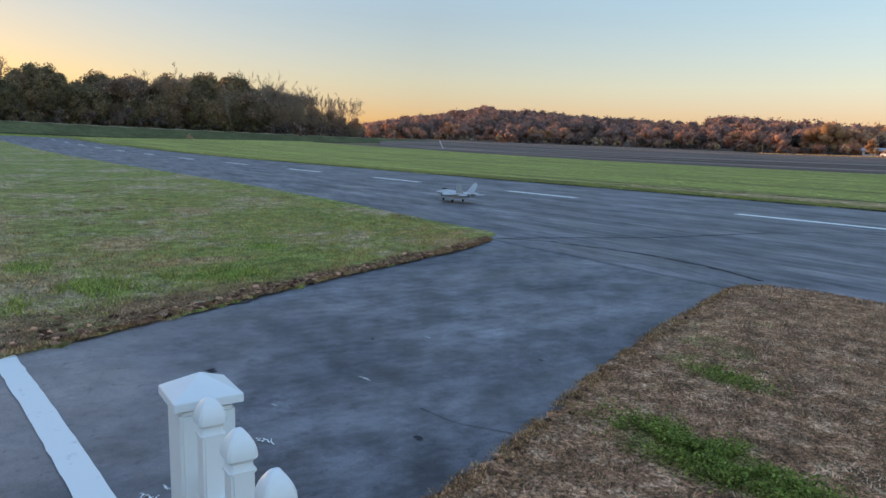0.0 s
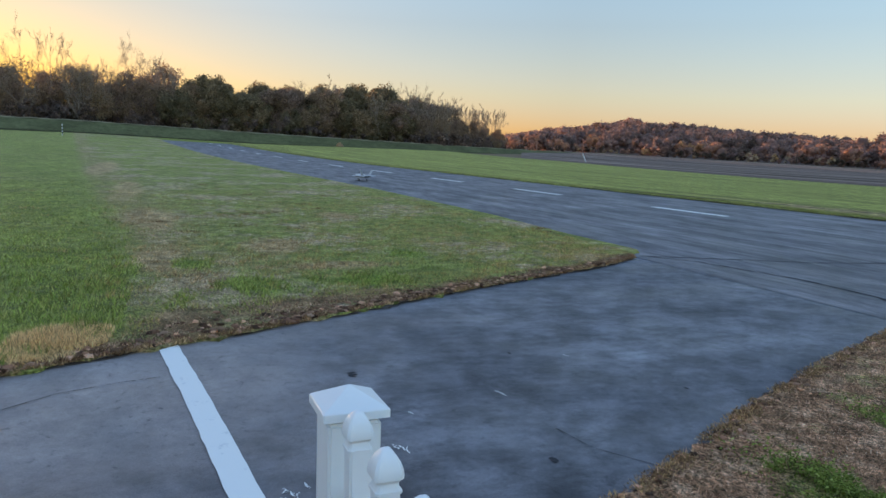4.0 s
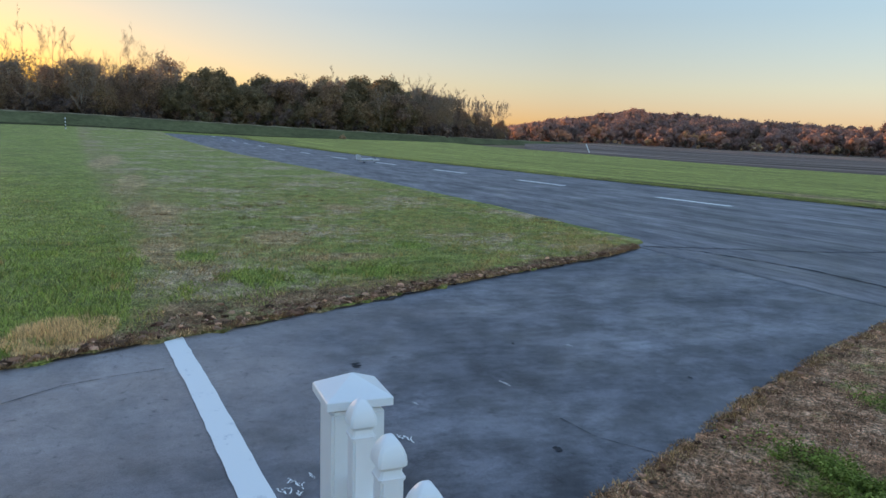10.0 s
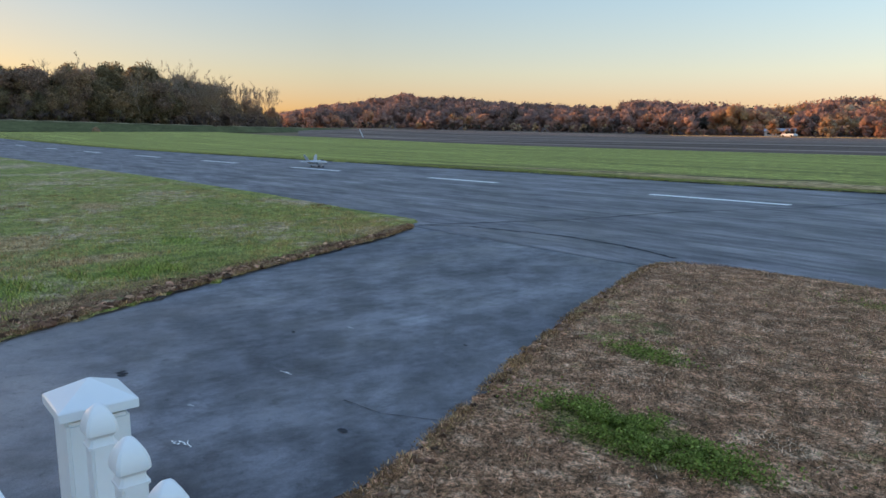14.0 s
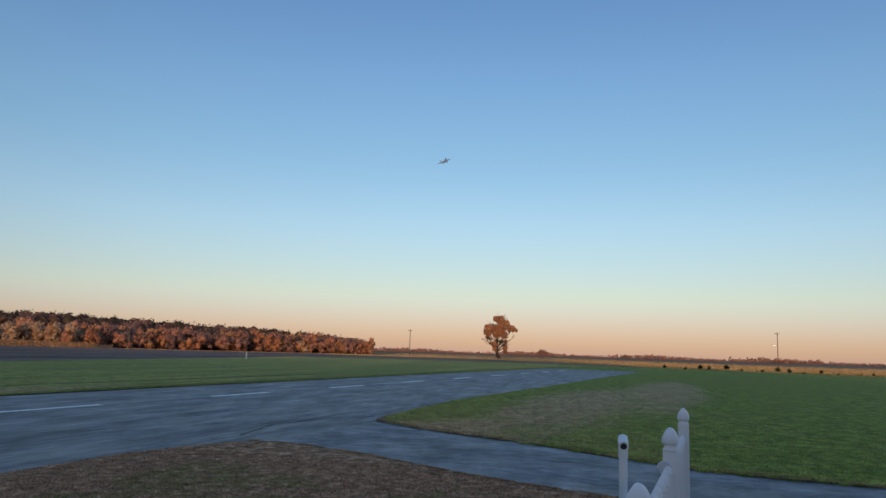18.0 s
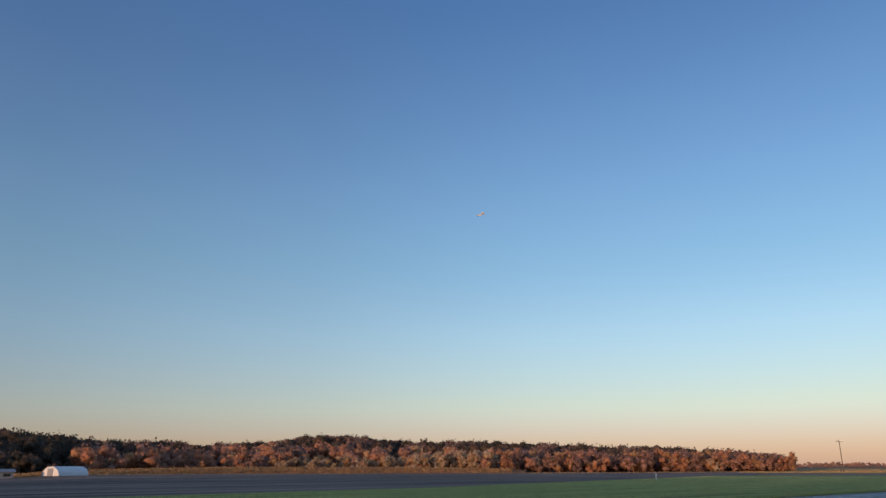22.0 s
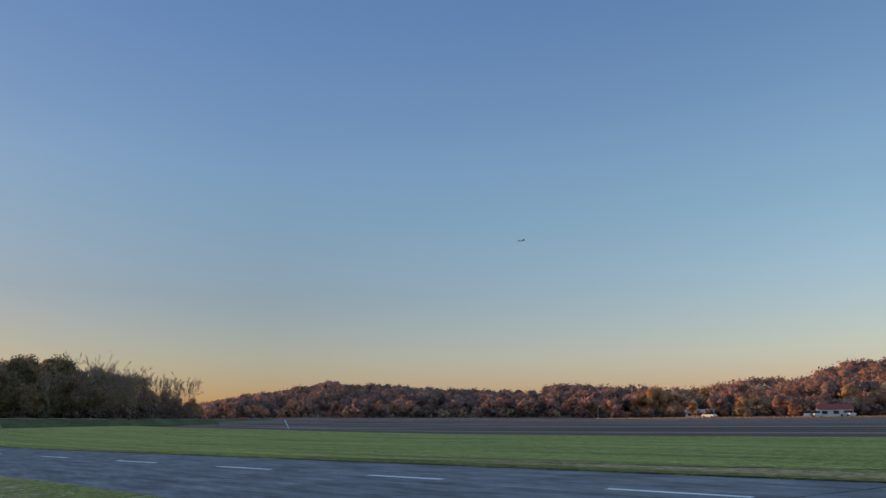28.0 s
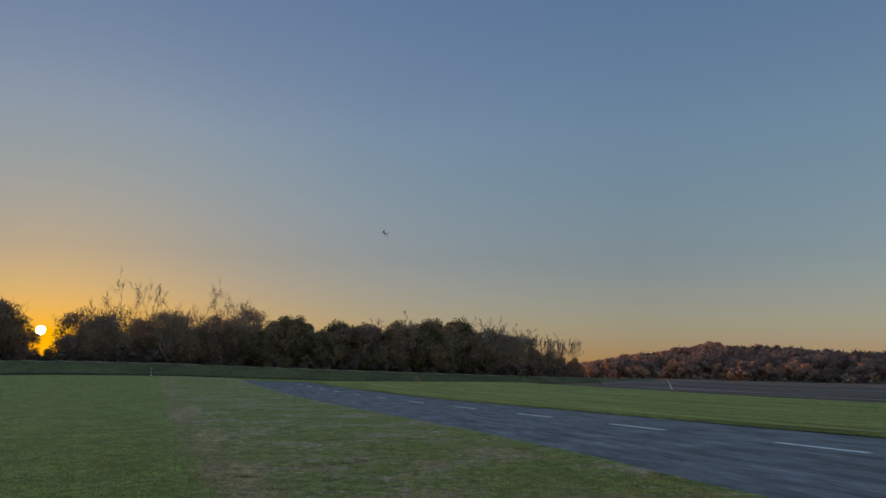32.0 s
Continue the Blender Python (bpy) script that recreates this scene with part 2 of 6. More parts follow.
def lawn_material(name, bias, lush=False, deep=0.38, greens=GREENS, bare=(), straws=STRAWS, mown=False):
    m, t, b = material(name, 0.95)
    b.inputs["Specular IOR Level"].default_value = 0.12
    b.inputs["Sheen Weight"].default_value, b.inputs["Sheen Roughness"].default_value = 0.12, 0.4
    b.inputs["Sheen Tint"].default_value = (0.8, 0.82, 0.42, 1)
    c = grass_colour(t, bias, greens, straws)
    if mown:
        # swaths left by the mower, along the runway
        c = mixed(t, 1.0, c, ramp(t, noise_at(t, 0.7, 6, 0.7, (0.05, 1.3, 1)), [(0.36, 0.62), (0.5, 0.95), (0.64, 1.3)]), "MULTIPLY")
    if lush:
        # a brighter, longer strip on the pits' side and a worn band beside it
        wave = sums(t, "MULTIPLY", sums(t, "SUBTRACT", noise_at(t, 0.9, 6, 0.7), 0.5), 1.0)
        line = sums(t, "ADD", sums(t, "SUBTRACT", sums(t, "ADD", axis(t, 1), 0.2), sums(t, "MULTIPLY", sums(t, "MINIMUM", sums(t, "ADD", axis(t, 0), 10.0), 0.0), 0.084)), wave)
        lush_c = ramp(t, noise_at(t, 0.7, 6, 0.75), [(0.38, (0.135, 0.18, 0.03)), (0.62, (0.33, 0.365, 0.075))])
        worn = ramp(t, noise_at(t, 3.0, 6, 0.75), [(0.35, (0.24, 0.165, 0.075)), (0.65, (0.52, 0.36, 0.2))])
        band = sums(t, "MULTIPLY", ramp(t, sums(t, "MULTIPLY", line, 0.25), [(0.2, 0.6), (0.5, 0.0)]), ramp(t, noise_at(t, 0.6, 5, 0.7), [(0.35, 0.3), (0.6, 1.0)]))
        c = mixed(t, band, c, worn)
        c = mixed(t, ramp(t, sums(t, "ADD", line, 0.5), [(0.2, 0.7), (0.8, 0.0)]), c, lush_c)
    # worn and fresh patches with a ragged rim
    rag = sums(t, "MULTIPLY", sums(t, "SUBTRACT", noise_at(t, 0.8, 7, 0.75), 0.5), 3.5)
    mottled = noise_at(t, 2.0, 6, 0.75)
    looks = [ramp(t, mottled, w) for w in WORN]
    for x, y, rx, ry, *which in bare:
        k = which[0] if which else 0
        far = sums(t, "ADD", sums(t, "POWER", sums(t, "ABSOLUTE", sums(t, "DIVIDE", sums(t, "SUBTRACT", axis(t, 0), x), rx), 0), 2), sums(t, "POWER", sums(t, "ABSOLUTE", sums(t, "DIVIDE", sums(t, "SUBTRACT", axis(t, 1), y), ry), 0), 2))
        c = mixed(t, ramp(t, sums(t, "ADD", far, rag), [(0.3, (0.92, 0.55, 0.85, 0.8)[k]), (1.0, 0.0)]), c, looks[k])
    c = mixed(t, 1.0, c, ramp(t, noise_at(t, 4.5, 5, 0.7), [(0.38, 0.62), (0.62, 1.42)]), "MULTIPLY")
    t.links.new(mixed(t, 1.0, c, ramp(t, noise_at(t, 36, 6, 0.85), [(0.41, deep * 0.8), (0.59, 1.7)]), "MULTIPLY"), b.inputs["Base Color"])
    bumped(t, b, noise_at(t, 60, 5, 0.8), 0.6, 0.03)
    return m


MAT_LAWN_LEFT = lawn_material("mown_grass", 0.535, lush=True, bare=((-15.2, 0.05, 2.6, 0.55), (-10.0, 0.15, 1.4, 0.38), (-11.0, 1.7, 0.9, 0.5), (-24, -0.5, 4.5, 0.5), (-40, -1.9, 10, 0.7), (-15.7, 3.9, 0.9, 0.5), (-9.2, 2.2, 0.4, 0.7), (-6.5, 0.3, 0.6, 0.5, 2), (-6.9, 1.1, 0.6, 0.55, 2), (-7.3, 2.1, 0.45, 0.7, 2), (-7.6, 3.5, 0.35, 0.6, 2), (-8.3, 5.2, 0.35, 0.8, 2), (-5.8, -0.4, 0.3, 0.6, 2), (-5.35, -1.3, 0.2, 0.7, 2), (-5.0, -2.8, 0.2, 1.2, 2), (-8.0, 1.1, 0.6, 0.4, 3), (-8.1, 2.3, 0.4, 0.5, 3), (-9.6, 0.5, 0.4, 0.3, 3), (-10.1, 3.5, 0.5, 0.3, 3)))
MAT_LAWN_FAR = lawn_material("green_mown_grass", 0.64, bare=((-8, 20.6, 16, 1.1), (12, 20.6, 14, 1.2)), greens=[(0.36, (0.21, 0.215, 0.045)), (0.64, (0.41, 0.39, 0.095))], mown=True)
MAT_LAWN_ISLAND = lawn_material("dry_grass", 0.4, deep=0.22, straws=[(0.36, (0.15, 0.07, 0.035)), (0.5, (0.4, 0.2, 0.105)), (0.64, (0.74, 0.46, 0.28))], bare=((-2.1, 3.0, 0.7, 0.28, 1), (-1.9, 6.85, 0.7, 0.16, 1), (-2.9, 4.17, 0.35, 0.14, 1), (-0.5, 7.1, 0.5, 0.15, 1), (1.8, 4.8, 3.0, 1.3, 1), (-0.7, 5.0, 0.9, 0.6, 1), (5.5, 5.2, 2.2, 1.0, 1), (0.8, 2.2, 0.9, 0.5, 1)))
MAT_LAWN_RIGHT = lawn_material("dark_green_grass", 0.62, greens=[(0.38, (0.125, 0.165, 0.02)), (0.62, (0.32, 0.35, 0.055))], bare=((27, 3.6, 14, 2.2), (40, 1.0, 18, 2.2), (16.5, 5.0, 3, 1.5)))
MAT_LEVEE = plain("levee_grass", (0.19, 0.195, 0.085), 0.95, 0, 0.45, 0.9, 0.6, 0.1)
MAT_SOIL, _t, _b = material("ploughed_soil", 0.95)
_b.inputs["Specular IOR Level"].default_value = 0.08
_rows = ramp(_t, noise_at(_t, 0.12, 5, 0.6, (0.12, 2.5, 1)), [(0.36, (0.12, 0.085, 0.065)), (0.5, (0.23, 0.165, 0.13)), (0.64, (0.42, 0.31, 0.24))])
_t.links.new(mixed(_t, 1.0, _rows, ramp(_t, noise_at(_t, 1.3, 5, 0.7), [(0.3, 0.7), (0.7, 1.15)]), "MULTIPLY"), _b.inputs["Base Color"])
bumped(_t, _b, noise_at(_t, 2.5, 5, 0.7, (0.4, 2, 1)), 0.7, 0.15)
MAT_STUBBLE = plain("dry_stubble", (0.36, 0.26, 0.15), 0.95, 0, 0.35, 0.25, 0.5, 0.1)
MAT_BANK = plain("dry_bank_grass", (0.42, 0.2, 0.085), 0.95, 0, 0.45, 0.5, 0.6, 0.2)
MAT_BARK = plain("bark", (0.12, 0.095, 0.075), 0.9, 0, 0.4, 3, 0.6, 0.05)
MAT_PALE_BARK = plain("pale_bark", (0.5, 0.39, 0.29), 0.9, 0, 0.35, 3, 0.5, 0.05)


def leaf_material(name, stops, low=0.7, high=1.25, mottle=0.0):
    """Leaves whose hue goes by the tree's own tint, with each leaf or clump a little apart."""
    m, t, b = material(name, 0.8)
    b.inputs["Specular IOR Level"].default_value = 0.1
    at = t.nodes.new("ShaderNodeAttribute")
    at.attribute_name = "tint"
    geo = t.nodes.new("ShaderNodeNewGeometry")
    one = ramp(t, geo.outputs["Random Per Island"], [(0.0, low), (1.0, high)])
    hue = mixed(t, 1.0, ramp(t, at.outputs["Fac"], stops), one, "MULTIPLY")
    if mottle:
        hue = mixed(t, 1.0, hue, ramp(t, noise_at(t, mottle, 5, 0.75), [(0.36, 0.8), (0.64, 1.22)]), "MULTIPLY")
        bumped(t, b, noise_at(t, mottle * 0.8, 5, 0.8), 0.6, 0.8 / mottle)
    t.links.new(hue, b.inputs["Base Color"])
    glow_through = t.nodes.new("ShaderNodeBsdfTranslucent")
    t.links.new(b.inputs["Base Color"].links[0].from_socket, glow_through.inputs["Color"])
    both = t.nodes.new("ShaderNodeMixShader")
    both.inputs["Fac"].default_value = 0.4
    t.links.new(b.outputs["BSDF"], both.inputs[1])
    t.links.new(glow_through.outputs["BSDF"], both.inputs[2])
    t.links.new(both.outputs["Shader"], t.nodes["Material Output"].inputs["Surface"])
    return m


AUTUMN = [(0.0, (0.1, 0.085, 0.062)), (0.25, (0.18, 0.12, 0.088)), (0.45, (0.35, 0.225, 0.19)), (0.62, (0.48, 0.275, 0.2)), (0.8, (0.58, 0.285, 0.16)), (0.92, (0.58, 0.36, 0.17)), (1.0, (0.58, 0.44, 0.3))]
MAT_LEAF = leaf_material("autumn_leaves", AUTUMN, 0.8, 1.2, 0.9)
MAT_WOODS = leaf_material("woodland_leaves", [(0.0, (0.19, 0.16, 0.09)), (0.3, (0.31, 0.235, 0.13)), (0.5, (0.42, 0.29, 0.165)), (0.7, (0.34, 0.23, 0.165)), (1.0, (0.17, 0.125, 0.105))], 0.65, 1.3, 0.8)
MAT_JET = plain("jet_grey_paint", (0.62, 0.63, 0.64), 0.45, 0, 0.12, 12, 0.03, 0.001)
MAT_JET_DARK = plain("jet_dark_grey", (0.2, 0.21, 0.22), 0.5, 0, 0.2, 12, 0.03, 0.001)
MAT_CANOPY, _t, _b = material("smoked_canopy", 0.08)
_b.inputs["Base Color"].default_value = (0.035, 0.03, 0.025, 1)
MAT_RUBBER = plain("black_rubber", (0.03, 0.03, 0.032), 0.8)
MAT_METAL = plain("bare_metal", (0.55, 0.55, 0.56), 0.35, 0.9, 0.15)
MAT_WOOD_POLE = plain("weathered_pole", (0.2, 0.16, 0.125), 0.9, 0, 0.3, 4)
MAT_WHITE = plain("white_paint", (0.8, 0.8, 0.79), 0.55, 0, 0.12, 3, 0.1)
MAT_BLACK = plain("black_paint", (0.04, 0.04, 0.045), 0.6)
MAT_RED = plain("red_roof_paint", (0.42, 0.06, 0.04), 0.6)
MAT_GREY_METAL = plain("galvanised_sheet", (0.5, 0.52, 0.55), 0.4, 0.5, 0.15, 2)
MAT_CONCRETE = plain("pale_concrete", (0.74, 0.75, 0.77), 0.8, 0, 0.12, 3, 0.2)
MAT_DARK_GLASS, _t, _b = material("dark_window_glass", 0.08)
_b.inputs["Base Color"].default_value = (0.03, 0.035, 0.04, 1)
MAT_EVERGREEN = leaf_material("evergreen", [(0.0, (0.03, 0.045, 0.02)), (1.0, (0.05, 0.07, 0.03))])
MAT_SUN, _t, _b = material("sun_glow", 1.0)
_b.inputs["Base Color"].default_value = (0, 0, 0, 1)
_b.inputs["Emission Color"].default_value, _b.inputs["Emission Strength"].default_value = (1.0, 0.78, 0.42, 1), 12.0

# ---- mesh helpers ----


def part(name, bm, mat, parent=None, label="", smooth=False):
    data = bpy.data.meshes.new(name)
    bm.to_mesh(data)
    bm.free()
    data.materials.append(mat)
    if smooth:
        data.shade_smooth()
        data.set_sharp_from_angle(angle=radians(35))
    ob = new(name, data)
    if parent is not None:
        ob.parent = parent
    return tagged(ob, label) if label else ob


def empty(name, m, label, category, group="", kind=""):
    ob = new(name)
    ob.empty_display_size = 0.2
    ob.matrix_world = m
    return tagged(ob, label, category, group, kind)


def from_arrays(name, verts, faces, mat, parent=None, tint=None, smooth=False):
    data = bpy.data.meshes.new(name)
    verts, faces = np.asarray(verts, float), np.asarray(faces, int)
    n = faces.shape[1]
    data.vertices.add(len(verts))
    data.vertices.foreach_set("co", verts.ravel())
    data.loops.add(faces.size)
    data.loops.foreach_set("vertex_index", faces.ravel())
    data.polygons.add(len(faces))
    data.polygons.foreach_set("loop_start", np.arange(0, faces.size, n))
    data.polygons.foreach_set("loop_total", np.full(len(faces), n))
    if smooth:
        data.polygons.foreach_set("use_smooth", np.ones(len(faces), bool))
    data.update(calc_edges=True)
    data.materials.append(mat)
    if tint is not None:
        data.attributes.new("tint", "FLOAT", "POINT").data.foreach_set("value", np.asarray(tint, float))
    ob = new(name, data)
    if parent is not None:
        ob.parent = parent
    return ob


def box(bm, x, y, z, dx, dy, dz, bevel=0.0):
    """A box round the centre x, y, z."""
    got = bmesh.ops.create_cube(bm, size=1, matrix=Matrix.Translation((x, y, z)) @ Matrix.Diagonal((dx, dy, dz, 1)))
    if bevel:
        edges = {e for v in got["verts"] for e in v.link_edges}
        bmesh.ops.bevel(bm, geom=list(edges), offset=bevel, segments=2, affect="EDGES")
    return got["verts"]


def tube(bm, a, b, ra, rb, sides=8):
    a, b = Vector(a), Vector(b)
    m = Matrix.Translation((a + b) / 2) @ (b - a).to_track_quat("Z", "Y").to_matrix().to_4x4()
    bmesh.ops.create_cone(bm, cap_ends=True, segments=sides, radius1=ra, radius2=rb, depth=(b - a).length, matrix=m)


def lathe(bm, profile, sides=16, square=False):
    """A turned (or square) shape from rows of height and radius."""
    rings = []
    for z, r in profile:
        if square:
            # a square with chamfered corners
            c = 0.8 if square is True else square
            ring = [bm.verts.new((sx * r, sy * r, z)) for sx, sy in ((-1, -c), (-c, -1), (c, -1), (1, -c), (1, c), (c, 1), (-c, 1), (-1, c))]
        else:
            ring = [bm.verts.new((r * math.cos(2 * math.pi * k / sides), r * math.sin(2 * math.pi * k / sides), z)) for k in range(sides)]
        rings.append(ring)
    for lo, hi in zip(rings, rings[1:]):
        for k in range(len(lo)):
            bm.faces.new((lo[k], lo[(k + 1) % len(lo)], hi[(k + 1) % len(lo)], hi[k]))
    bm.faces.new(rings[0][::-1])
    bm.faces.new(rings[-1])

# ---- the lie of the land ----
EDGE = np.array([(-112, 400, -0.3), (-100, 400, -0.8), (-80, 420, -0.6), (-65, 340, -0.8), (-56, 320, -0.9), (-46, 280, -0.6), (-30, 260, -0.3), (-17, 230, -0.1),
                 (-10, 215, -0.9), (-1, 205, -1.3), (8, 205, -1.3), (20, 215, -1.1), (33, 240, -0.9), (45, 280, 0.1), (57, 300, 1.4), (63, 260, 0.9), (70, 165, 0.8),
                 (82, 155, 0.9), (94, 152, 1.8), (101, 152, 1.9), (115, 160, 1.5), (135, 200, 0.0)])


def yaw_of(x, y):
    return np.degrees(np.arctan2(-np.asarray(x, float), np.asarray(y, float)))


def polar(yaw, r):
    a = np.radians(yaw)
    return -np.sin(a) * r, np.cos(a) * r


def smooth(v):
    v = np.clip(v, 0, 1)
    return v * v * (3 - 2 * v)


def edge_r(yaw):
    return np.interp(yaw, EDGE[:, 0], EDGE[:, 1])


def land(x, y):
    """The height of the ground: flat round the runway, and a metre up or down where the fields end."""
    r, yaw = np.hypot(x, y), yaw_of(x, y)
    return np.interp(yaw, EDGE[:, 0], EDGE[:, 2], left=0, right=0) * smooth((r - 50) / (edge_r(yaw) - 50))


def sheet(name, xs, ys, lift, mat, skirt=0.0):
    """A ruled sheet from grids of x and y that follows the land."""
    xs, ys = np.asarray(xs, float), np.asarray(ys, float)
    h, w = xs.shape
    zs = land(xs, ys) + lift
    verts = np.stack([xs, ys, zs], -1).reshape(-1, 3)
    k = np.arange(h * w).reshape(h, w)
    faces = np.stack([k[:-1, :-1], k[:-1, 1:], k[1:, 1:], k[1:, :-1]], -1).reshape(-1, 4)
    if skirt:
        rim = np.concatenate([k[0], k[1:, -1], k[-1, -2::-1], k[-2:0:-1, 0]])
        low = verts[rim] - (0, 0, skirt)
        base = len(verts)
        verts = np.concatenate([verts, low])
        n = np.arange(len(rim))
        nxt = (n + 1) % len(rim)
        faces = np.concatenate([faces, np.stack([rim[n], base + n, base + nxt, rim[nxt]], -1)])
    e = verts[faces[0]]
    if np.cross(e[1] - e[0], e[3] - e[0])[2] < 0:
        faces = faces[:, ::-1]
    return from_arrays(name, verts, faces, mat, smooth=False)


rng = np.random.default_rng(7)
ring = np.concatenate([[0.5], np.geomspace(4, 4600, 90)])
turn_ = np.radians(np.arange(0, 361, 2))
gx, gy = -np.sin(turn_)[None] * ring[:, None], np.cos(turn_)[None] * ring[:, None]
gz = land(gx, gy)
inside = (ring[:, None] < edge_r(yaw_of(gx, gy)) - 6) & (yaw_of(gx, gy) > -66) & (yaw_of(gx, gy) < 130) | (np.hypot(gx, gy) < 150)
gk = np.arange(gx.size).reshape(gx.shape)
ground = from_arrays("ground", np.stack([gx, gy, gz - 0.4 * inside], -1).reshape(-1, 3), np.stack([gk[:-1, :-1], gk[1:, :-1], gk[1:, 1:], gk[:-1, 1:]], -1).reshape(-1, 4)[:, ::-1], MAT_STUBBLE)
tagged(ground, "flat land of pale dry stubble out to the horizon", "ground", kind="structure")

# edges of the paved strips
LEFT_EDGE = ((-60, -4.6), (-4, -4.7), (-1.0, -5.31), (-0.2, -5.69), (0.46, -5.95), (1.5, -6.48), (3.48, -7.5), (4.74, -8.05), (6.2, -8.75), (6.9, -9.2), (7.2, -9.75))
ISLE_LEFT = ((-0.5, -1.75), (0.4, -2.0), (1.97, -2.63), (2.63, -2.95), (3.54, -3.43), (4.8, -4.0), (6.8, -4.8), (7.2, -4.85), (7.5, -4.7), (7.7, -4.1))
ISLE_RIGHT = ((-0.5, 7.3), (-0.29, 7.86), (-0.18, 8.75), (-0.05, 9.2), (0.3, 9.6), (0.85, 10.0), (1.8, 10.3), (3, 10.8), (4.8, 11.8), (6.1, 12.3), (7.2, 12.45), (7.7, 12.0))
RIGHT_EDGE = ((-60, 12.4), (-2.2, 12.5), (-0.3, 12.8), (1.1, 13.65), (3.25, 15.0), (5.3, 15.9), (6.8, 17.0), (7.3, 18.0))
FIELD_EDGE = ((-160, 62), (-91, 54), (-77, 51), (-46, 45.5), (-25, 43.8), (0, 44.3), (38, 46), (61, 52), (99, 63), (150, 80))


TOP_LEFT = ((-150, 0.8), (-125, 2.0), (-100, 3.6), (-66, 5.7), (-38, 6.95), (-25, 7.65), (-16, 7.72), (-12, 7.5), (-10, 7.52), (-9.2, 7.1))
TOP_RIGHT = ((17, 7.05), (20.7, 7.35), (25.4, 7.6), (37.4, 7.0), (80, 5.3), (140, 3.0))
TOP_ISLE = ((-5.2, 7.2), (-4.7, 7.6), (-0.8, 7.76), (3.7, 8.08), (7.4, 7.98), (10.2, 7.94), (12.6, 7.3))


def centre_y(x):
    """The runway's centre line, which bends a little where the taxiways meet it."""
    return 15.23 + 0.0479 * np.minimum(x, 0) - 0.0317 * np.maximum(x, 0)


def far_y(x):
    return 19.46 + 0.0533 * np.minimum(x, 0) - 0.0317 * np.maximum(x, 0)


def at_x(table, x):
    t = np.array(table)
    return np.interp(x, t[:, 0], t[:, 1])


def at_y(table, y):
    t = np.array(table)
    return np.interp(y, t[:, 0], t[:, 1])


def ragged(v, size=0.05):
    return v + rng.normal(0, size, np.shape(v))


sheet("field", *(lambda yw, f: polar(yw + 0 * f, np.interp(-np.sin(np.radians(yw)) * 60, [p[0] for p in FIELD_EDGE], [p[1] for p in FIELD_EDGE]) / np.cos(np.radians(yw)) * (1 - f) + (edge_r(yw) - 6) * f))(np.linspace(-64, 62, 127)[:, None], np.linspace(0, 1, 40)[None] ** 1.5), 0.0, MAT_SOIL)
tagged(bpy.data.objects["field"], "bare ploughed field of dark brown soil in rows", "field", kind="structure")

u = np.linspace(0, 1, 90)[:, None]
yl = np.concatenate([np.linspace(-60, -6, 19), np.linspace(-5.5, 7.2, 128)])
xl = ragged(at_y(LEFT_EDGE, yl))
lx = xl[:, None] * (1 - u.T**2.2) - 150 * u.T**2.2
lawn_left = sheet("lawn_left", lx, yl[:, None] + smooth((yl[:, None] - 2) / 5.2) * (at_x(TOP_LEFT, lx) - 7.2), 0.03, MAT_LAWN_LEFT, 0.06)
tagged(lawn_left, "mown lawn with worn straw patches and a lush green strip", "grass", kind="structure")
yr = np.concatenate([np.linspace(-60, -6, 19), np.linspace(-5.5, 7.3, 128)])
xr = ragged(at_y(RIGHT_EDGE, yr))
lx = xr[:, None] * (1 - u.T**2) + 140 * u.T**2
lawn_right = sheet("lawn_right", lx, yr[:, None] + smooth((yr[:, None] - 2) / 5.3) * (at_x(TOP_RIGHT, lx) - 7.3), 0.03, MAT_LAWN_RIGHT, 0.06)
tagged(lawn_right, "dark green mown lawn with worn brown patches", "grass", kind="structure")
yi = np.linspace(-0.5, 7.7, 110)
isle_l, isle_r = ragged(at_y(ISLE_LEFT, yi), 0.03), ragged(at_y(ISLE_RIGHT, yi), 0.02)
ix = isle_l[:, None] * (1 - u.T) + isle_r[:, None] * u.T
iy = yi[:, None] + smooth((yi[:, None] - 6.3) / 1.4) * (at_x(TOP_ISLE, ix) - 7.7) + rng.normal(0, 0.015, ix.shape)
isle = sheet("lawn_island", ix, iy, 0.03, MAT_LAWN_ISLAND, 0.06)
tagged(isle, "dry brown grass between the two taxiways, with green clover patches", "grass", kind="structure")
fx = np.concatenate([np.linspace(-150, -40, 40), np.linspace(-39, 60, 120), np.linspace(62, 140, 30)])
fy0, fy1 = ragged(far_y(fx), 0.04), np.interp(fx, [p[0] for p in FIELD_EDGE], [p[1] for p in FIELD_EDGE])
v = np.linspace(0, 1, 14)[:, None]
lawn_far = sheet("lawn_beyond", fx[None] + 0 * v, fy0[None] * (1 - v) + (fy1[None] + 0.6) * v, 0.03, MAT_LAWN_FAR, 0.06)
tagged(lawn_far, "even green mown grass between runway and field", "grass", kind="structure")
# beyond both ends of the runway
for name, x0, x1 in (("lawn_west", -150, -125), ("lawn_east", 92, 140)):
    ex, ey = np.linspace(x0, x1, 12)[None], np.linspace(0, 1, 7)[:, None]
    tagged(sheet(name, ex + 0 * ey, (at_x(TOP_LEFT if x0 < 0 else TOP_RIGHT, ex) - 0.3) * (1 - ey) + (far_y(ex) + 0.1) * ey, 0.024, MAT_LAWN_RIGHT), "mown grass past the end of the runway", "grass", kind="structure")

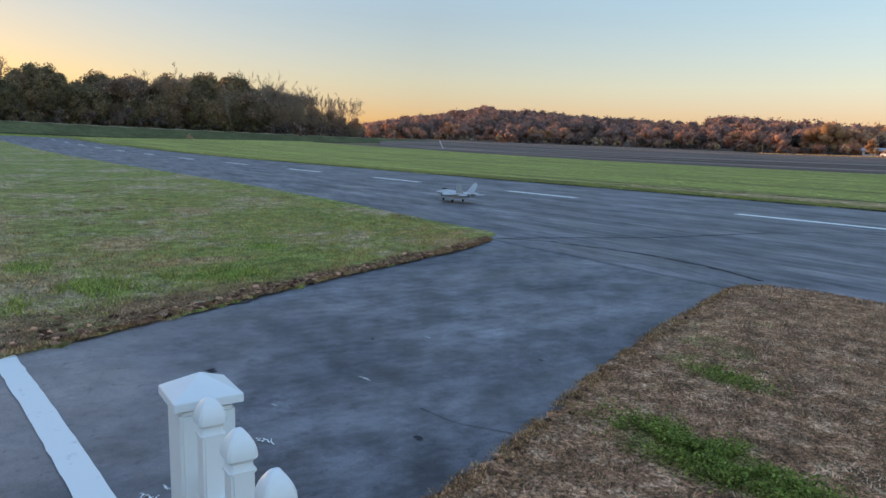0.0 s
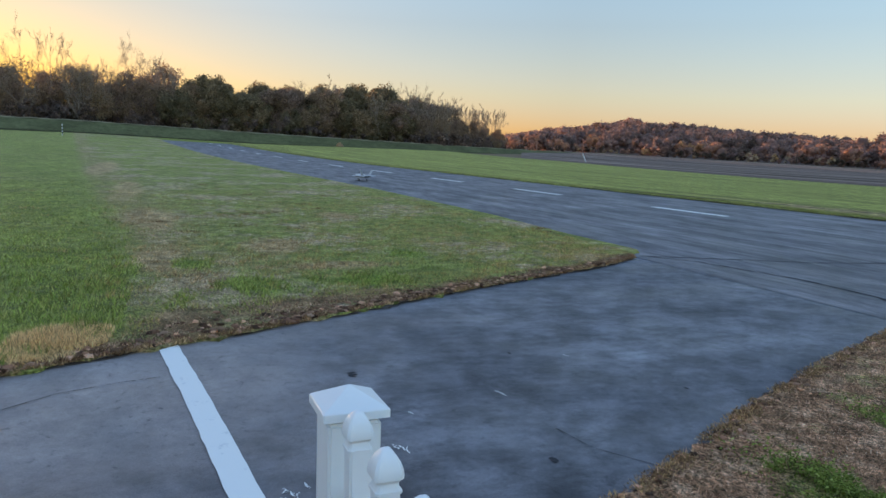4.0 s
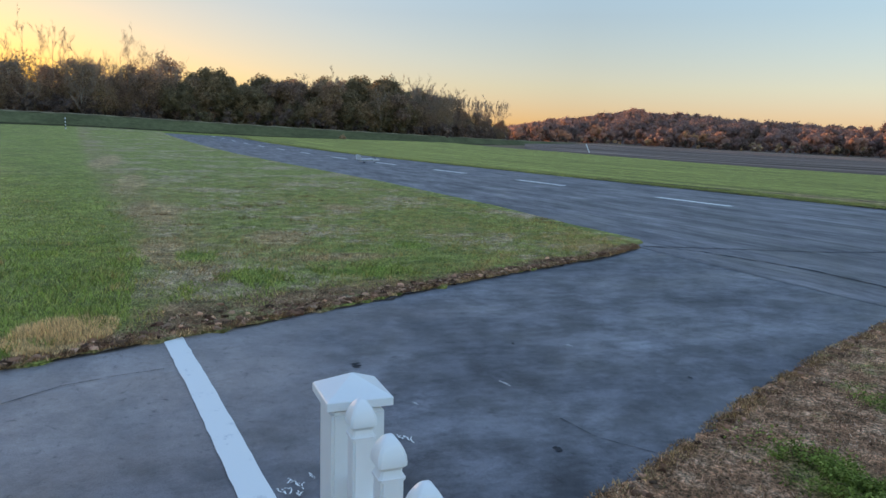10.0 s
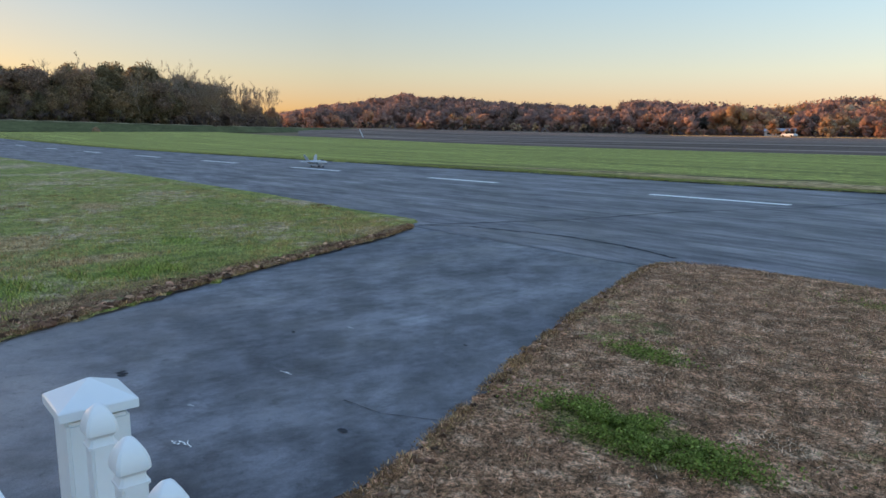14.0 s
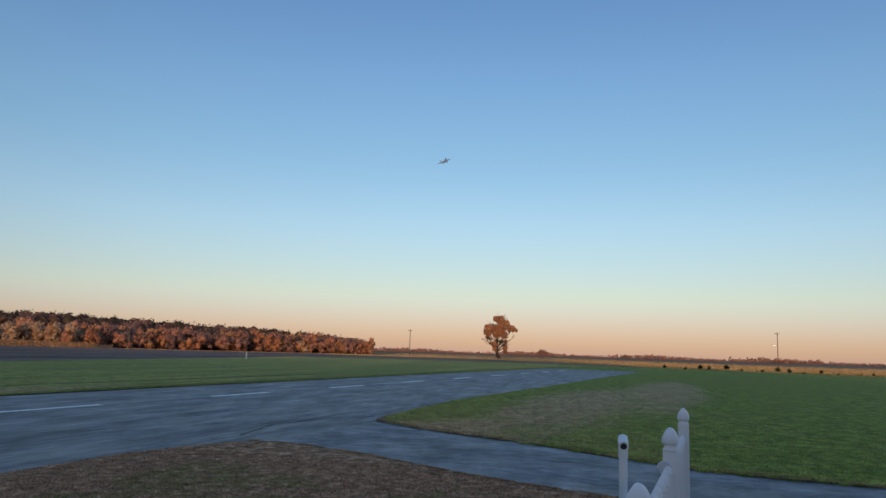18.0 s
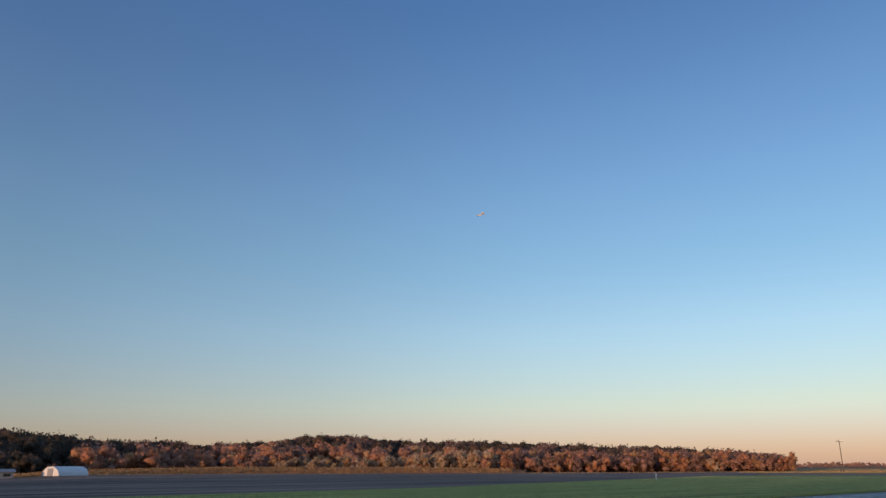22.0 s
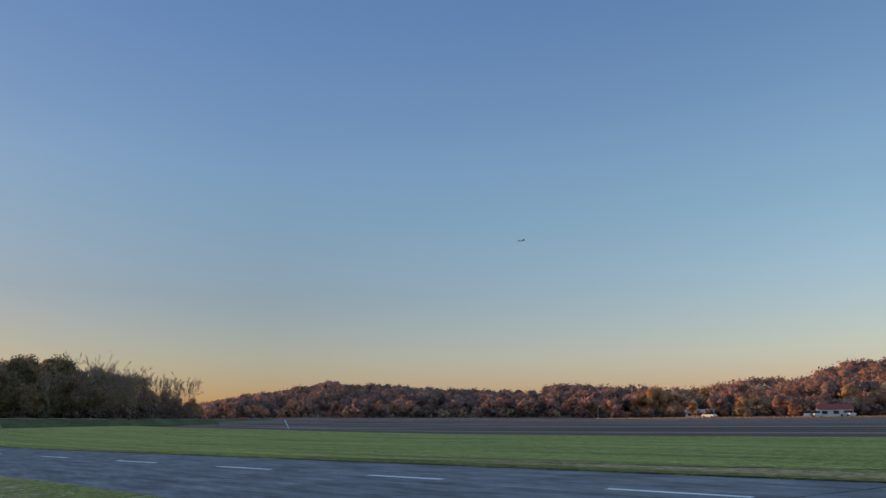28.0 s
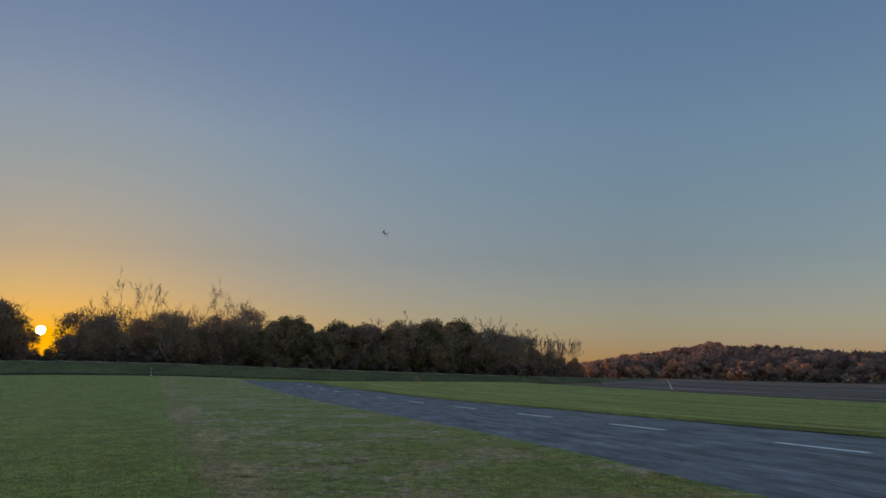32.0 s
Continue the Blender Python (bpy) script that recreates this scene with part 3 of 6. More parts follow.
rx = np.linspace(-125, 92, 110)[None]
ry = np.linspace(0, 1, 9)[:, None]
ry = at_x(((-125, 1.4), (-100, 2.9), (-60, 5.2), (-38, 6.2), (-9, 7.0), (17, 6.9), (40, 6.2), (92, 4.2)), rx) * (1 - ry) + (far_y(rx) + 0.2) * ry
tagged(sheet("runway", rx + 0 * ry, ry, 0.008, MAT_RUNWAY), "worn dark asphalt runway with brushed sealer streaks", "runway", kind="structure")
tx, ty = np.linspace(-14, 22, 37)[None], np.linspace(-14, 7.1, 22)[:, None]
tagged(sheet("taxiway", tx + 0 * ty, ty + 0 * tx, 0.004, MAT_TAXI), "dark grey asphalt taxiway sealed in patches", "taxiway", kind="structure")


def strip(name, pts, width, lift, mat, label, category, wobble=0.0, steps=24):
    """A painted band along a line of points."""
    pts = np.array(pts, float)
    d = np.concatenate([[0], np.cumsum(np.hypot(*np.diff(pts, axis=0).T))])
    s = np.linspace(0, d[-1], steps)
    line = np.stack([np.interp(s, d, pts[:, 0]), np.interp(s, d, pts[:, 1])], -1)
    way = np.gradient(line, axis=0)
    way /= np.hypot(*way.T)[:, None]
    side = np.stack([-way[:, 1], way[:, 0]], -1) * width / 2
    a, b = line + side * (1 + rng.normal(0, wobble, (steps, 1))), line - side * (1 + rng.normal(0, wobble, (steps, 1)))
    ob = sheet(name, np.stack([a[:, 0], b[:, 0]]), np.stack([a[:, 1], b[:, 1]]), lift, mat)
    return tagged(ob, label, category, kind="structure")


DASHES = [(-63.5, -60.3), (-53.8, -50.4), (-44.2, -40.7), (-35.2, -31.5), (-26.75, -23.35), (-18.35, -15.4), (-10.35, -7.1), (-2.1, 0.8), (5.75, 8.95), (13.6, 16.85), (21.5, 24.7), (29.4, 32.6), (37.1, 40.25), (45.4, 48.9)]
DASHES += [(-63.5 - 9.6 * k, -60.2 - 9.6 * k) for k in (1, 2, 3, 4, 5, 6)] + [(45.4 + 8.5 * k, 48.8 + 8.5 * k) for k in (1, 2, 3, 4)]
for x0, x1 in DASHES:
    strip("centre_line_dash", [(x0, float(centre_y(x0))), (x1, float(centre_y(x1)))], 0.25, 0.013, MAT_PAINT, "white painted centre line dash on the runway", "line", 0.06, 14)
strip("cross_line", [(3.72, 8.12), (3.74, 12), (3.58, 19.25)], 0.22, 0.014, MAT_PAINT, "white line painted across the runway", "line", 0.05)
strip("boundary_line", [(-5.87, 0.115), (-4.6, 0.25), (-3.09, 0.385), (-1.9, 0.49)], 0.15, 0.011, MAT_PAINT, "white line painted across the taxiway to the fence", "line", 0.03, 40)
MAT_CRACK = plain("crack_shadow", (0.095, 0.093, 0.098), 0.9, 0, 0.5)
strip("tar_seam", [(-9.4, 7.15), (-8.9, 8.3), (-8.3, 9.6), (-7.8, 12.1), (-6.6, 14.7), (-5.7, 17.9), (-5.2, 19.5)], 0.05, 0.011, MAT_CRACK, "dark open seam in the runway asphalt", "crack", 0.5, 70)
strip("tar_seam", [(-9.4, 7.2), (-8.7, 7.7), (-7.1, 8.05), (-6, 8.0), (-5.0, 7.7)], 0.045, 0.012, MAT_CRACK, "dark open seam in the runway asphalt", "crack", 0.5, 50)
strip("tar_seam", [(18.2, 7.4), (17, 8.2), (15, 8.4), (13, 7.9)], 0.045, 0.012, MAT_CRACK, "dark open seam in the runway asphalt", "crack", 0.5, 50)
for x, y, s, a in ((-3.12, 0.53, 0.09, 1.0), (-3.2, 0.57, 0.07, 0.6), (-3.24, 0.65, 0.04, 0.2), (-3.53, 1.21, 0.08, 0.5), (-4.17, 2.11, 0.06, 0.3), (-4.82, 3.01, 0.04, 0.2), (-3.98, 1.43, 0.03, 0.4)):
    for k in range(5):
        bend = [(x + s * (0.3 * k - 0.6) * math.cos(a) + rng.normal(0, s * 0.14) + j * s * 0.22, y + s * (0.3 * k - 0.6) * math.sin(a) + rng.normal(0, s * 0.1)) for j in range(4)]
        strip("paint_fleck", bend, s * 0.075, 0.009 + 0.0004 * k, MAT_PAINT, "small worn squiggle of white paint on the taxiway", "paint", 0.5, 10)
for x, y, s in ((-4.84, 1.28, 0.05), (-3.16, 1.91, 0.03), (-2.9, 3.1, 0.025), (-3.9, 3.4, 0.02), (-5.0, 2.6, 0.02)):
    strip("oil_stain", [(x, y), (x + s, y + s * 0.3), (x + 2 * s, y)], s, 0.008, MAT_CRACK, "small dark stain on the taxiway", "stain", 0.4, 9)
strip("hairline_crack", [(-4.55, -0.98), (-4.68, -0.82), (-4.9, -0.55), (-5.02, -0.22), (-5.08, 0.05)], 0.006, 0.0085, MAT_CRACK, "fine dark crack in the taxiway", "crack", 0.6, 50)
strip("hairline_crack", [(-2.6, 2.6), (-3.2, 2.2), (-3.5, 2.15)], 0.006, 0.008, MAT_CRACK, "fine dark crack in the taxiway", "crack", 0.5, 20)
strip("dark_edge", [(v, float(far_y(v))) for v in (-124, -60, -30, 0, 30, 60, 91)], 0.13, 0.036, MAT_CRACK, "thin dark strip along the runway edge", "soil", 0.5, 160)
MAT_DARK_BROWN = plain("dark_brown_strip", (0.13, 0.095, 0.07), 0.95, 0, 0.5, 30)
# narrow dark brown strips along the rims of the turf
for table, y0, y1 in ((LEFT_EDGE, -5.4, 7.0), (ISLE_LEFT, -0.4, 7.4), (ISLE_RIGHT, -0.2, 7.3), (RIGHT_EDGE, -5.4, 7.0)):
    ye = np.linspace(y0, y1, 60)
    strip("dark_edge", np.stack([ragged(at_y(table, ye)), ye], -1), 0.035, 0.012, MAT_DARK_BROWN, "thin dark strip where the turf meets the asphalt", "soil", 0.4, 160)
strip("mowing_line", [(-28, 18.6), (-20, 20.2), (-12, 21.4), (-5, 22.9), (1, 23.4), (7, 23), (14, 23.7), (21, 22.6), (40, 22), (60, 21.5)], 0.2, 0.036, MAT_DARK_BROWN, "dark rut along the mown grass", "rut", 0.6, 140)
pad = bmesh.new()
low = [pad.verts.new((x, y, -0.01)) for x, y in ((7.5, -0.05), (7.5, -4.3), (8.55, -4.3), (9.0, -1.5), (9.22, -0.05))]
got = bmesh.ops.extrude_face_region(pad, geom=[pad.faces.new(low)])
bmesh.ops.translate(pad, verts=[g for g in got["geom"] if isinstance(g, bmesh.types.BMVert)], vec=(0, 0, 0.022))
bmesh.ops.recalc_face_normals(pad, faces=pad.faces)
tagged(part("concrete_pad", pad, MAT_CONCRETE), "pale painted concrete pad at the end of the fence", "pad", kind="structure")

# ---- levee ----
LEVEE = np.array([(52, 330, 0.9, 1.1), (57, 262, 0.6, 1.3), (61, 215, 0.2, 1.6), (69, 163, 0.55, 2.15), (76, 158, 0.6, 2.7), (82, 155, 0.8, 3.2), (94, 150, 1.8, 4.25), (101, 150, 2.0, 4.5), (115, 155, 1.6, 4.2), (132, 180, 0.3, 3.4)])
lw = np.linspace(52, 132, 120)
ld, l0, l1 = (np.interp(lw, LEVEE[:, 0], LEVEE[:, k]) for k in (1, 2, 3))
prof = ((0, 0.0), (2.5, 0.25), (7, 0.85), (9, 1.0), (12, 1.0), (18, 0.4), (24, 0.1), (60, 0.05))
lv_x, lv_y, lv_z = [], [], []
for off, f in prof:
    px, py = polar(lw, ld + off)
    lv_x.append(px), lv_y.append(py), lv_z.append(l0 - 0.25 + (l1 - l0 + 0.25) * f + 0.06 * np.sin(lw * 3.1 + off))
lk = np.arange(len(prof) * len(lw)).reshape(len(prof), -1)
levee = from_arrays("levee", np.stack([np.array(lv_x), np.array(lv_y), np.array(lv_z)], -1).reshape(-1, 3), np.stack([lk[:-1, :-1], lk[1:, :-1], lk[1:, 1:], lk[:-1, 1:]], -1).reshape(-1, 4), MAT_LEVEE)
tagged(levee, "long low levee bank of dark rough grass", "embankment", kind="structure")

# a dry track along the top; rough grass at the foot, its shade painted in
MAT_TRACK = plain("dry_track", (0.4, 0.34, 0.2), 0.95, 0, 0.4, 0.6, 0.5, 0.05)
MAT_FOOT_SHADE = plain("shaded_foot_grass", (0.09, 0.085, 0.035), 0.95, 0, 0.5, 0.7, 0.6, 0.1)
for name, o0, o1, lift, mat, label in (("levee_track", 8.1, 9.1, 0.07, MAT_TRACK, "pale dry track along the top of the levee"), ("levee_foot", -0.6, 1.6, 0.12, MAT_FOOT_SHADE, "rough grass along the levee foot, its shade painted dark")):
    rows_xyz = []
    for off in (o0, (o0 + o1) / 2, o1):
        px, py = polar(lw, ld + off + 0.25 * np.sin(lw * 7.3))
        f = float(np.interp(off, [p[0] for p in prof], [p[1] for p in prof]))
        rows_xyz.append(np.stack([px, py, l0 - 0.25 + (l1 - l0 + 0.25) * f + 0.06 * np.sin(lw * 3.1 + off) + lift * (1.6 if off == (o0 + o1) / 2 else 1)], -1))
    tk = np.arange(3 * len(lw)).reshape(3, -1)
    tagged(from_arrays(name, np.concatenate(rows_xyz), np.stack([tk[:-1, :-1], tk[1:, :-1], tk[1:, 1:], tk[:-1, 1:]], -1).reshape(-1, 4), mat), label, "grass", kind="structure")

# ---- hills ----
RIDGE = np.array([(66, 700, 0.6), (63, 780, 1.0), (59.8, 800, 1.55), (57.5, 800, 1.8), (54.6, 780, 2.35), (49.7, 760, 2.1), (45.4, 720, 1.7), (38.8, 640, 1.55), (35.8, 580, 1.95), (32.8, 540, 1.65),
                  (29.8, 520, 1.5), (26.3, 500, 1.2), (22.5, 470, 2.0), (19.5, 430, 1.65), (17.8, 400, 2.55), (15, 375, 2.9), (9.8, 360, 2.95), (4.3, 350, 2.85), (-1.2, 350, 2.7), (-7.4, 355, 2.55),
                  (-12.8, 370, 2.3), (-16, 420, 1.8), (-19.7, 500, 1.7), (-25.2, 600, 1.5), (-27.8, 620, 1.6), (-31.7, 640, 2.1), (-35, 640, 2.2), (-37.7, 620, 1.8), (-41.8, 580, 1.75), (-46.6, 540, 1.7),
                  (-54, 520, 1.4), (-59.4, 500, 1.2), (-67, 480, 0.4)])[::-1]


def ridge(yaw):
    r, e = np.interp(yaw, RIDGE[:, 0], RIDGE[:, 1]), np.interp(yaw, RIDGE[:, 0], RIDGE[:, 2])
    return r, np.maximum(1.6 + r * np.tan(np.radians(e)) - 8.5, 0.2)


def hill_height(yaw, f):
    """The hillside from its foot (0) to its ridge (1) and down behind."""
    _, top = ridge(yaw)
    return np.interp(yaw, EDGE[:, 0], EDGE[:, 2]) - 0.15 + top * np.where(f < 1, smooth(f) ** 0.8, 1 - 0.6 * smooth(f - 1))


hy, hf = np.linspace(-67, 66, 134)[:, None], np.linspace(0, 1.8, 24)[None]
foot = edge_r(hy) + 12
hx_, hy_ = polar(hy + 0 * hf, foot + (ridge(hy)[0] - foot) * hf)
hz_ = hill_height(hy + 0 * hf, hf + 0 * hy)
hk = np.arange(hx_.size).reshape(hx_.shape)
MAT_FOREST_FLOOR = plain("forest_floor", (0.2, 0.135, 0.105), 0.95, 0, 0.4, 0.1, 0.5, 0.3)
hills = from_arrays("hills", np.stack([hx_, hy_, hz_], -1).reshape(-1, 3), np.stack([hk[:-1, :-1], hk[1:, :-1], hk[1:, 1:], hk[:-1, 1:]], -1).reshape(-1, 4)[:, ::-1], MAT_FOREST_FLOOR)
tagged(hills, "low wooded hills behind the field", "hill", kind="structure")


def quads(centres, size, out=None):
    """Leaf-shaped quads at the given centres, turned at random or facing outwards."""
    n = len(centres)
    a = rng.normal(size=(n, 3))
    if out is not None:
        face = out + rng.normal(0, 0.75, (n, 3))
        a = np.cross(a, face)
    a /= np.linalg.norm(a, axis=1)[:, None]
    b = np.cross(a, rng.normal(size=(n, 3)) if out is None else face)
    b /= np.linalg.norm(b, axis=1)[:, None] + 1e-9
    s = (np.asarray(size) * rng.uniform(0.6, 1.3, n))[:, None]
    verts = np.stack([centres - a * s, centres - b * s * 0.62, centres + a * s, centres + b * s * 0.62], 1).reshape(-1, 3)
    return verts, np.arange(4 * n).reshape(-1, 4)


def quad_ball(cuts):
    """A unit ball of quads."""
    g = np.linspace(-1, 1, cuts + 1)
    a, b = np.meshgrid(g, g, indexing="ij")
    one, verts, faces = np.ones_like(a), [], []
    k = np.arange(a.size).reshape(a.shape)
    f = np.stack([k[:-1, :-1], k[1:, :-1], k[1:, 1:], k[:-1, 1:]], -1).reshape(-1, 4)
    for n, (x, y, z) in enumerate(((a, b, one), (b, a, -one), (one, a, b), (-one, b, a), (b, one, a), (a, -one, b))):
        verts.append(np.stack([x, y, z], -1).reshape(-1, 3))
        faces.append(f + n * a.size)
    verts, faces = np.concatenate(verts), np.concatenate(faces)
    _, first, back = np.unique(np.round(verts, 5), axis=0, return_index=True, return_inverse=True)
    verts = verts[first]
    return verts / np.linalg.norm(verts, axis=1)[:, None], back.reshape(-1)[faces]


BALL, COARSE_BALL = quad_ball(3), quad_ball(2)


def lumps(centres, radii, ball=BALL, rough=0.2, flat=0.85):
    """Uneven clumps of foliage round the given centres."""
    bv, bf = ball
    n = len(centres)
    v = bv[None] * (1 + rng.normal(0, rough, (n, len(bv))))[:, :, None] * np.asarray(radii)[:, None, None] * (1, 1, flat)
    return (v + np.asarray(centres)[:, None]).reshape(-1, 3), (bf[None] + (np.arange(n) * len(bv))[:, None, None]).reshape(-1, 4)


def crown_lobes(h, w, low, count):
    """Centres and sizes of the clumps of a rounded crown from low to h."""
    mid, half = (h + low) / 2, (h - low) / 2
    d = rng.normal(size=(count, 3))
    d /= np.linalg.norm(d, axis=1)[:, None]
    d *= rng.uniform(0.25, 1.0, (count, 1)) ** 0.5
    r = rng.uniform(0.24, 0.46, count) * min(w, half)
    c = d * (w - 0.6 * r.mean(), w - 0.6 * r.mean(), half - 0.8 * r.mean()) + (0, 0, mid)
    c[:, :2] *= (1.05 - 0.35 * np.clip((c[:, 2] - mid) / half, -0.4, 1))[:, None]
    return c, r


def forest(name, trees, per, leaf, mat, label, lobes=8, ball=BALL, low=0.12, wide=(0.36, 0.5), solid=0.8, fat=1.0):
    """Many far trees as one: rows of x, y, z, height, tint. Crowns of uneven clumps with loose leaves round them."""
    vs, fs, tints, count = [], [], [], 0
    for x, y, z, h, tint in trees:
        lc, lr = crown_lobes(h, h * rng.uniform(*wide), h * low, lobes)
        lr *= fat
        own = tint + rng.normal(0, 0.03, lobes)
        cv, cf = lumps(lc + (x, y, z), lr * solid, ball, 0.24)
        which = rng.integers(0, lobes, per)
        d = rng.normal(size=(per, 3)) + (0, 0, 0.15)
        d /= np.linalg.norm(d, axis=1)[:, None]
        qv, qf = quads(lc[which] + d * (lr[which] * rng.uniform(0.6, 1.35, per))[:, None] + (x, y, z), leaf * h / 8, d)
        k = 0.014 * h
        tv = np.array([(x - k, y, z - 0.5), (x + k, y, z - 0.5), (x + k * 0.5, y, z + h * 0.6), (x - k * 0.5, y, z + h * 0.6), (x, y - k, z - 0.5), (x, y + k, z - 0.5), (x, y + k * 0.5, z + h * 0.6), (x, y - k * 0.5, z + h * 0.6)])
        for v, f, tn in ((cv, cf, own.repeat(len(ball[0]))), (qv, qf, own[which].repeat(4)), (tv, np.arange(8).reshape(2, 4), np.full(8, 0.4))):
            vs.append(v), fs.append(f + count), tints.append(tn)
            count += len(v)
    ob = from_arrays(name, np.concatenate(vs), np.concatenate(fs), mat, tint=np.clip(np.concatenate(tints), 0, 1), smooth=True)
    return tagged(ob, label, "woods", kind="stuff")


hill_trees = []
for k in range(2700):
    yw = rng.uniform(-66, 64)
    f = rng.uniform(0, 1.06) ** 0.9
    r = edge_r(yw) + 14 + (ridge(yw)[0] - edge_r(yw) - 14) * f
    x, y = polar(yw, r)
    z = float(hill_height(yw, np.array(f)))
    near = f < 0.12
    h = rng.uniform(7.0, 10.5) * (0.75 if near else 1.0)
    if abs(yw - 38.3) < 1.0 and f > 0.4:
        h *= 0.4
    h = max(2.5, min(h, 1.6 + r * math.tan(radians(float(np.interp(yw, RIDGE[:, 0], RIDGE[:, 2])) * rng.uniform(0.98, 1.1) + 0.1)) - z))
    drift = 0.16 * math.sin(yw * 0.9 + 5 * f) + 0.12 * math.sin(yw * 2.3 - 7 * f + 1)
    if -16 < yw < 14:
        tint = (0.52 if f < 0.22 and rng.random() < 0.25 else 0.0) + drift * 0.5 + rng.normal(0, 0.08) + 0.32 * max(0, yw - 5) / 9
    elif yw >= 32:
        tint = 0.44 + drift * 0.3 + rng.normal(0, 0.06) + (0.3 if near and rng.random() < 0.4 else 0)
    elif yw >= 14:
        tint = (0.68 if f < 0.3 else 0.58) + drift * 1.0 + rng.normal(0, 0.15) - (0.4 if f > 0.7 and yw > 22 else 0)
    else:
        tint = (0.7 if f < 0.2 else 0.2) + drift * 0.6 + rng.normal(0, 0.13)
    tint = float(np.clip(tint, 0.02, 0.98))
    hill_trees.append((float(x), float(y), z, h, tint))
forest("hill_woods", hill_trees, 270, 0.5, MAT_LEAF, "autumn woods in rust, brown and dull green on the hills", 7, COARSE_BALL, 0.0, (0.52, 0.72), 0.85, 1.4)
skirt = []
for k in range(420):
    yw = rng.uniform(-17, 63)
    x, y = polar(yw, edge_r(yw) + rng.uniform(9, 20))
    skirt.append((float(x), float(y), float(land(x, y)) - 0.3, rng.uniform(1.8, 4.2), rng.choice([0.15, 0.3, 0.5, 0.65, 0.97]) if yw > 14 else rng.choice([0.0, 0.08, 0.15, 0.3, 0.5])))
forest("field_hedge", skirt, 150, 0.5, MAT_LEAF, "mixed scrub and hedge along the foot of the hills")
brush = []
for k in range(460):
    yw = rng.uniform(-66.5, -19)
    x, y = polar(yw, edge_r(yw) + rng.uniform(12, 40))
    top = np.interp(yw, [-66, -62, -55, -45, -36, -20], [8.0, 10.5, 8.5, 8.5, 6.5, 3.0])
    brush.append((float(x), float(y), float(land(x, y)) - 0.2, top * rng.uniform(0.6, 1.15), rng.choice([0.9, 0.96, 1.0, 1.0] if -46 < yw < -28 else [0.45, 0.62, 0.7, 0.8, 0.86])))
forest("field_edge_brush", brush, 420, 0.3, MAT_LEAF, "tall pale and rusty brush along the far field edge", 8, COARSE_BALL, 0.02, (0.3, 0.42), 0.7)
far_low = []
for k in range(1500):
    yw = rng.uniform(-112, -64)
    x, y = polar(yw, rng.uniform(900, 1300))
    far_low.append((float(x), float(y), -1.5, (rng.uniform(5, 7) + 1.5 * math.sin(yw * 0.7)) * (1.5 if rng.random() < 0.01 else 1), rng.choice([0.5, 0.6, 0.65])))
forest("distant_tree_line", far_low, 20, 0.5, MAT_LEAF, "thin line of bare trees far across the plain", 3, COARSE_BALL, 0.0)

# ---- trees that can be told apart ----


def tubes(segments, sides=5):
    """Tapered tubes for rows of start, end, start radius, end radius."""
    seg = np.array([[*a, *b, ra, rb] for a, b, ra, rb in segments])
    a, b, ra, rb = seg[:, :3], seg[:, 3:6], seg[:, 6], seg[:, 7]
    d = b - a
    d /= np.linalg.norm(d, axis=1)[:, None] + 1e-9
    s = np.cross(d, np.where(np.abs(d[:, 2:]) > 0.9, (1.0, 0, 0), (0, 0, 1.0)))
    s /= np.linalg.norm(s, axis=1)[:, None]
    t = np.cross(d, s)
    an = np.arange(sides) * 2 * np.pi / sides
    rim = s[:, None] * np.cos(an)[None, :, None] + t[:, None] * np.sin(an)[None, :, None]
    verts = np.concatenate([a[:, None] + rim * ra[:, None, None], b[:, None] + rim * rb[:, None, None]], 1)
    k = np.arange(sides)
    one = np.stack([k, (k + 1) % sides, sides + (k + 1) % sides, sides + k], -1)
    faces = one[None] + (np.arange(len(seg)) * 2 * sides)[:, None, None]
    return verts.reshape(-1, 3), faces.reshape(-1, 4)


def skeleton(h, spread, limbs, upright, levels=2, jitter=0.55, sway=0.02):
    """A trunk with limbs and twigs; gives the segments and the twig ends."""
    segs, ends = [], []
    r0 = h * 0.014
    pts = [np.zeros(3)]
    for k in range(6):
        pts.append(pts[-1] + np.array([rng.normal(0, sway * h), rng.normal(0, sway * h), h * 0.115]))
    for k in range(6):
        segs.append((pts[k], pts[k + 1], r0 * (1 - k / 7), r0 * (1 - (k + 1) / 7)))
    ends.append(pts[-1])

    def grow(p, way, length, r, level):
        q = p + way * length * 0.55
        e = q + (way + (0, 0, min(0.4, 0.35 * upright)) + rng.normal(0, 0.12, 3)) * length * 0.45
        segs.append((p, q, r, r * 0.7)), segs.append((q, e, r * 0.7, r * 0.25))
        ends.append(e)
        if level:
            for _ in range(4):
                f = rng.uniform(0.35, 0.95)
                b = p + (q - p) * min(1, f / 0.55) + (e - q) * max(0, (f - 0.55) / 0.45)
                w = way + rng.normal(0, jitter, 3) + (0, 0, min(0.4, 0.45 * upright))
                grow(b, w / np.linalg.norm(w), length * rng.uniform(0.35, 0.55), r * 0.45, level - 1)

    for k in range(limbs):
        f = rng.uniform(0.16, 0.95)
        p = pts[int(f * 6)] * (1 - (f * 6) % 1) + pts[min(6, int(f * 6) + 1)] * ((f * 6) % 1)
        an = k * 2.4 + rng.normal(0, 0.3)
        w = np.array([math.cos(an), math.sin(an), upright + rng.uniform(-0.1, 0.3)])
        grow(p, w / np.linalg.norm(w), spread * h * rng.uniform(0.7, 1.1) * (1.1 - 0.55 * f), r0 * 0.5 * (1.1 - f), levels)
    return segs, np.array(ends)


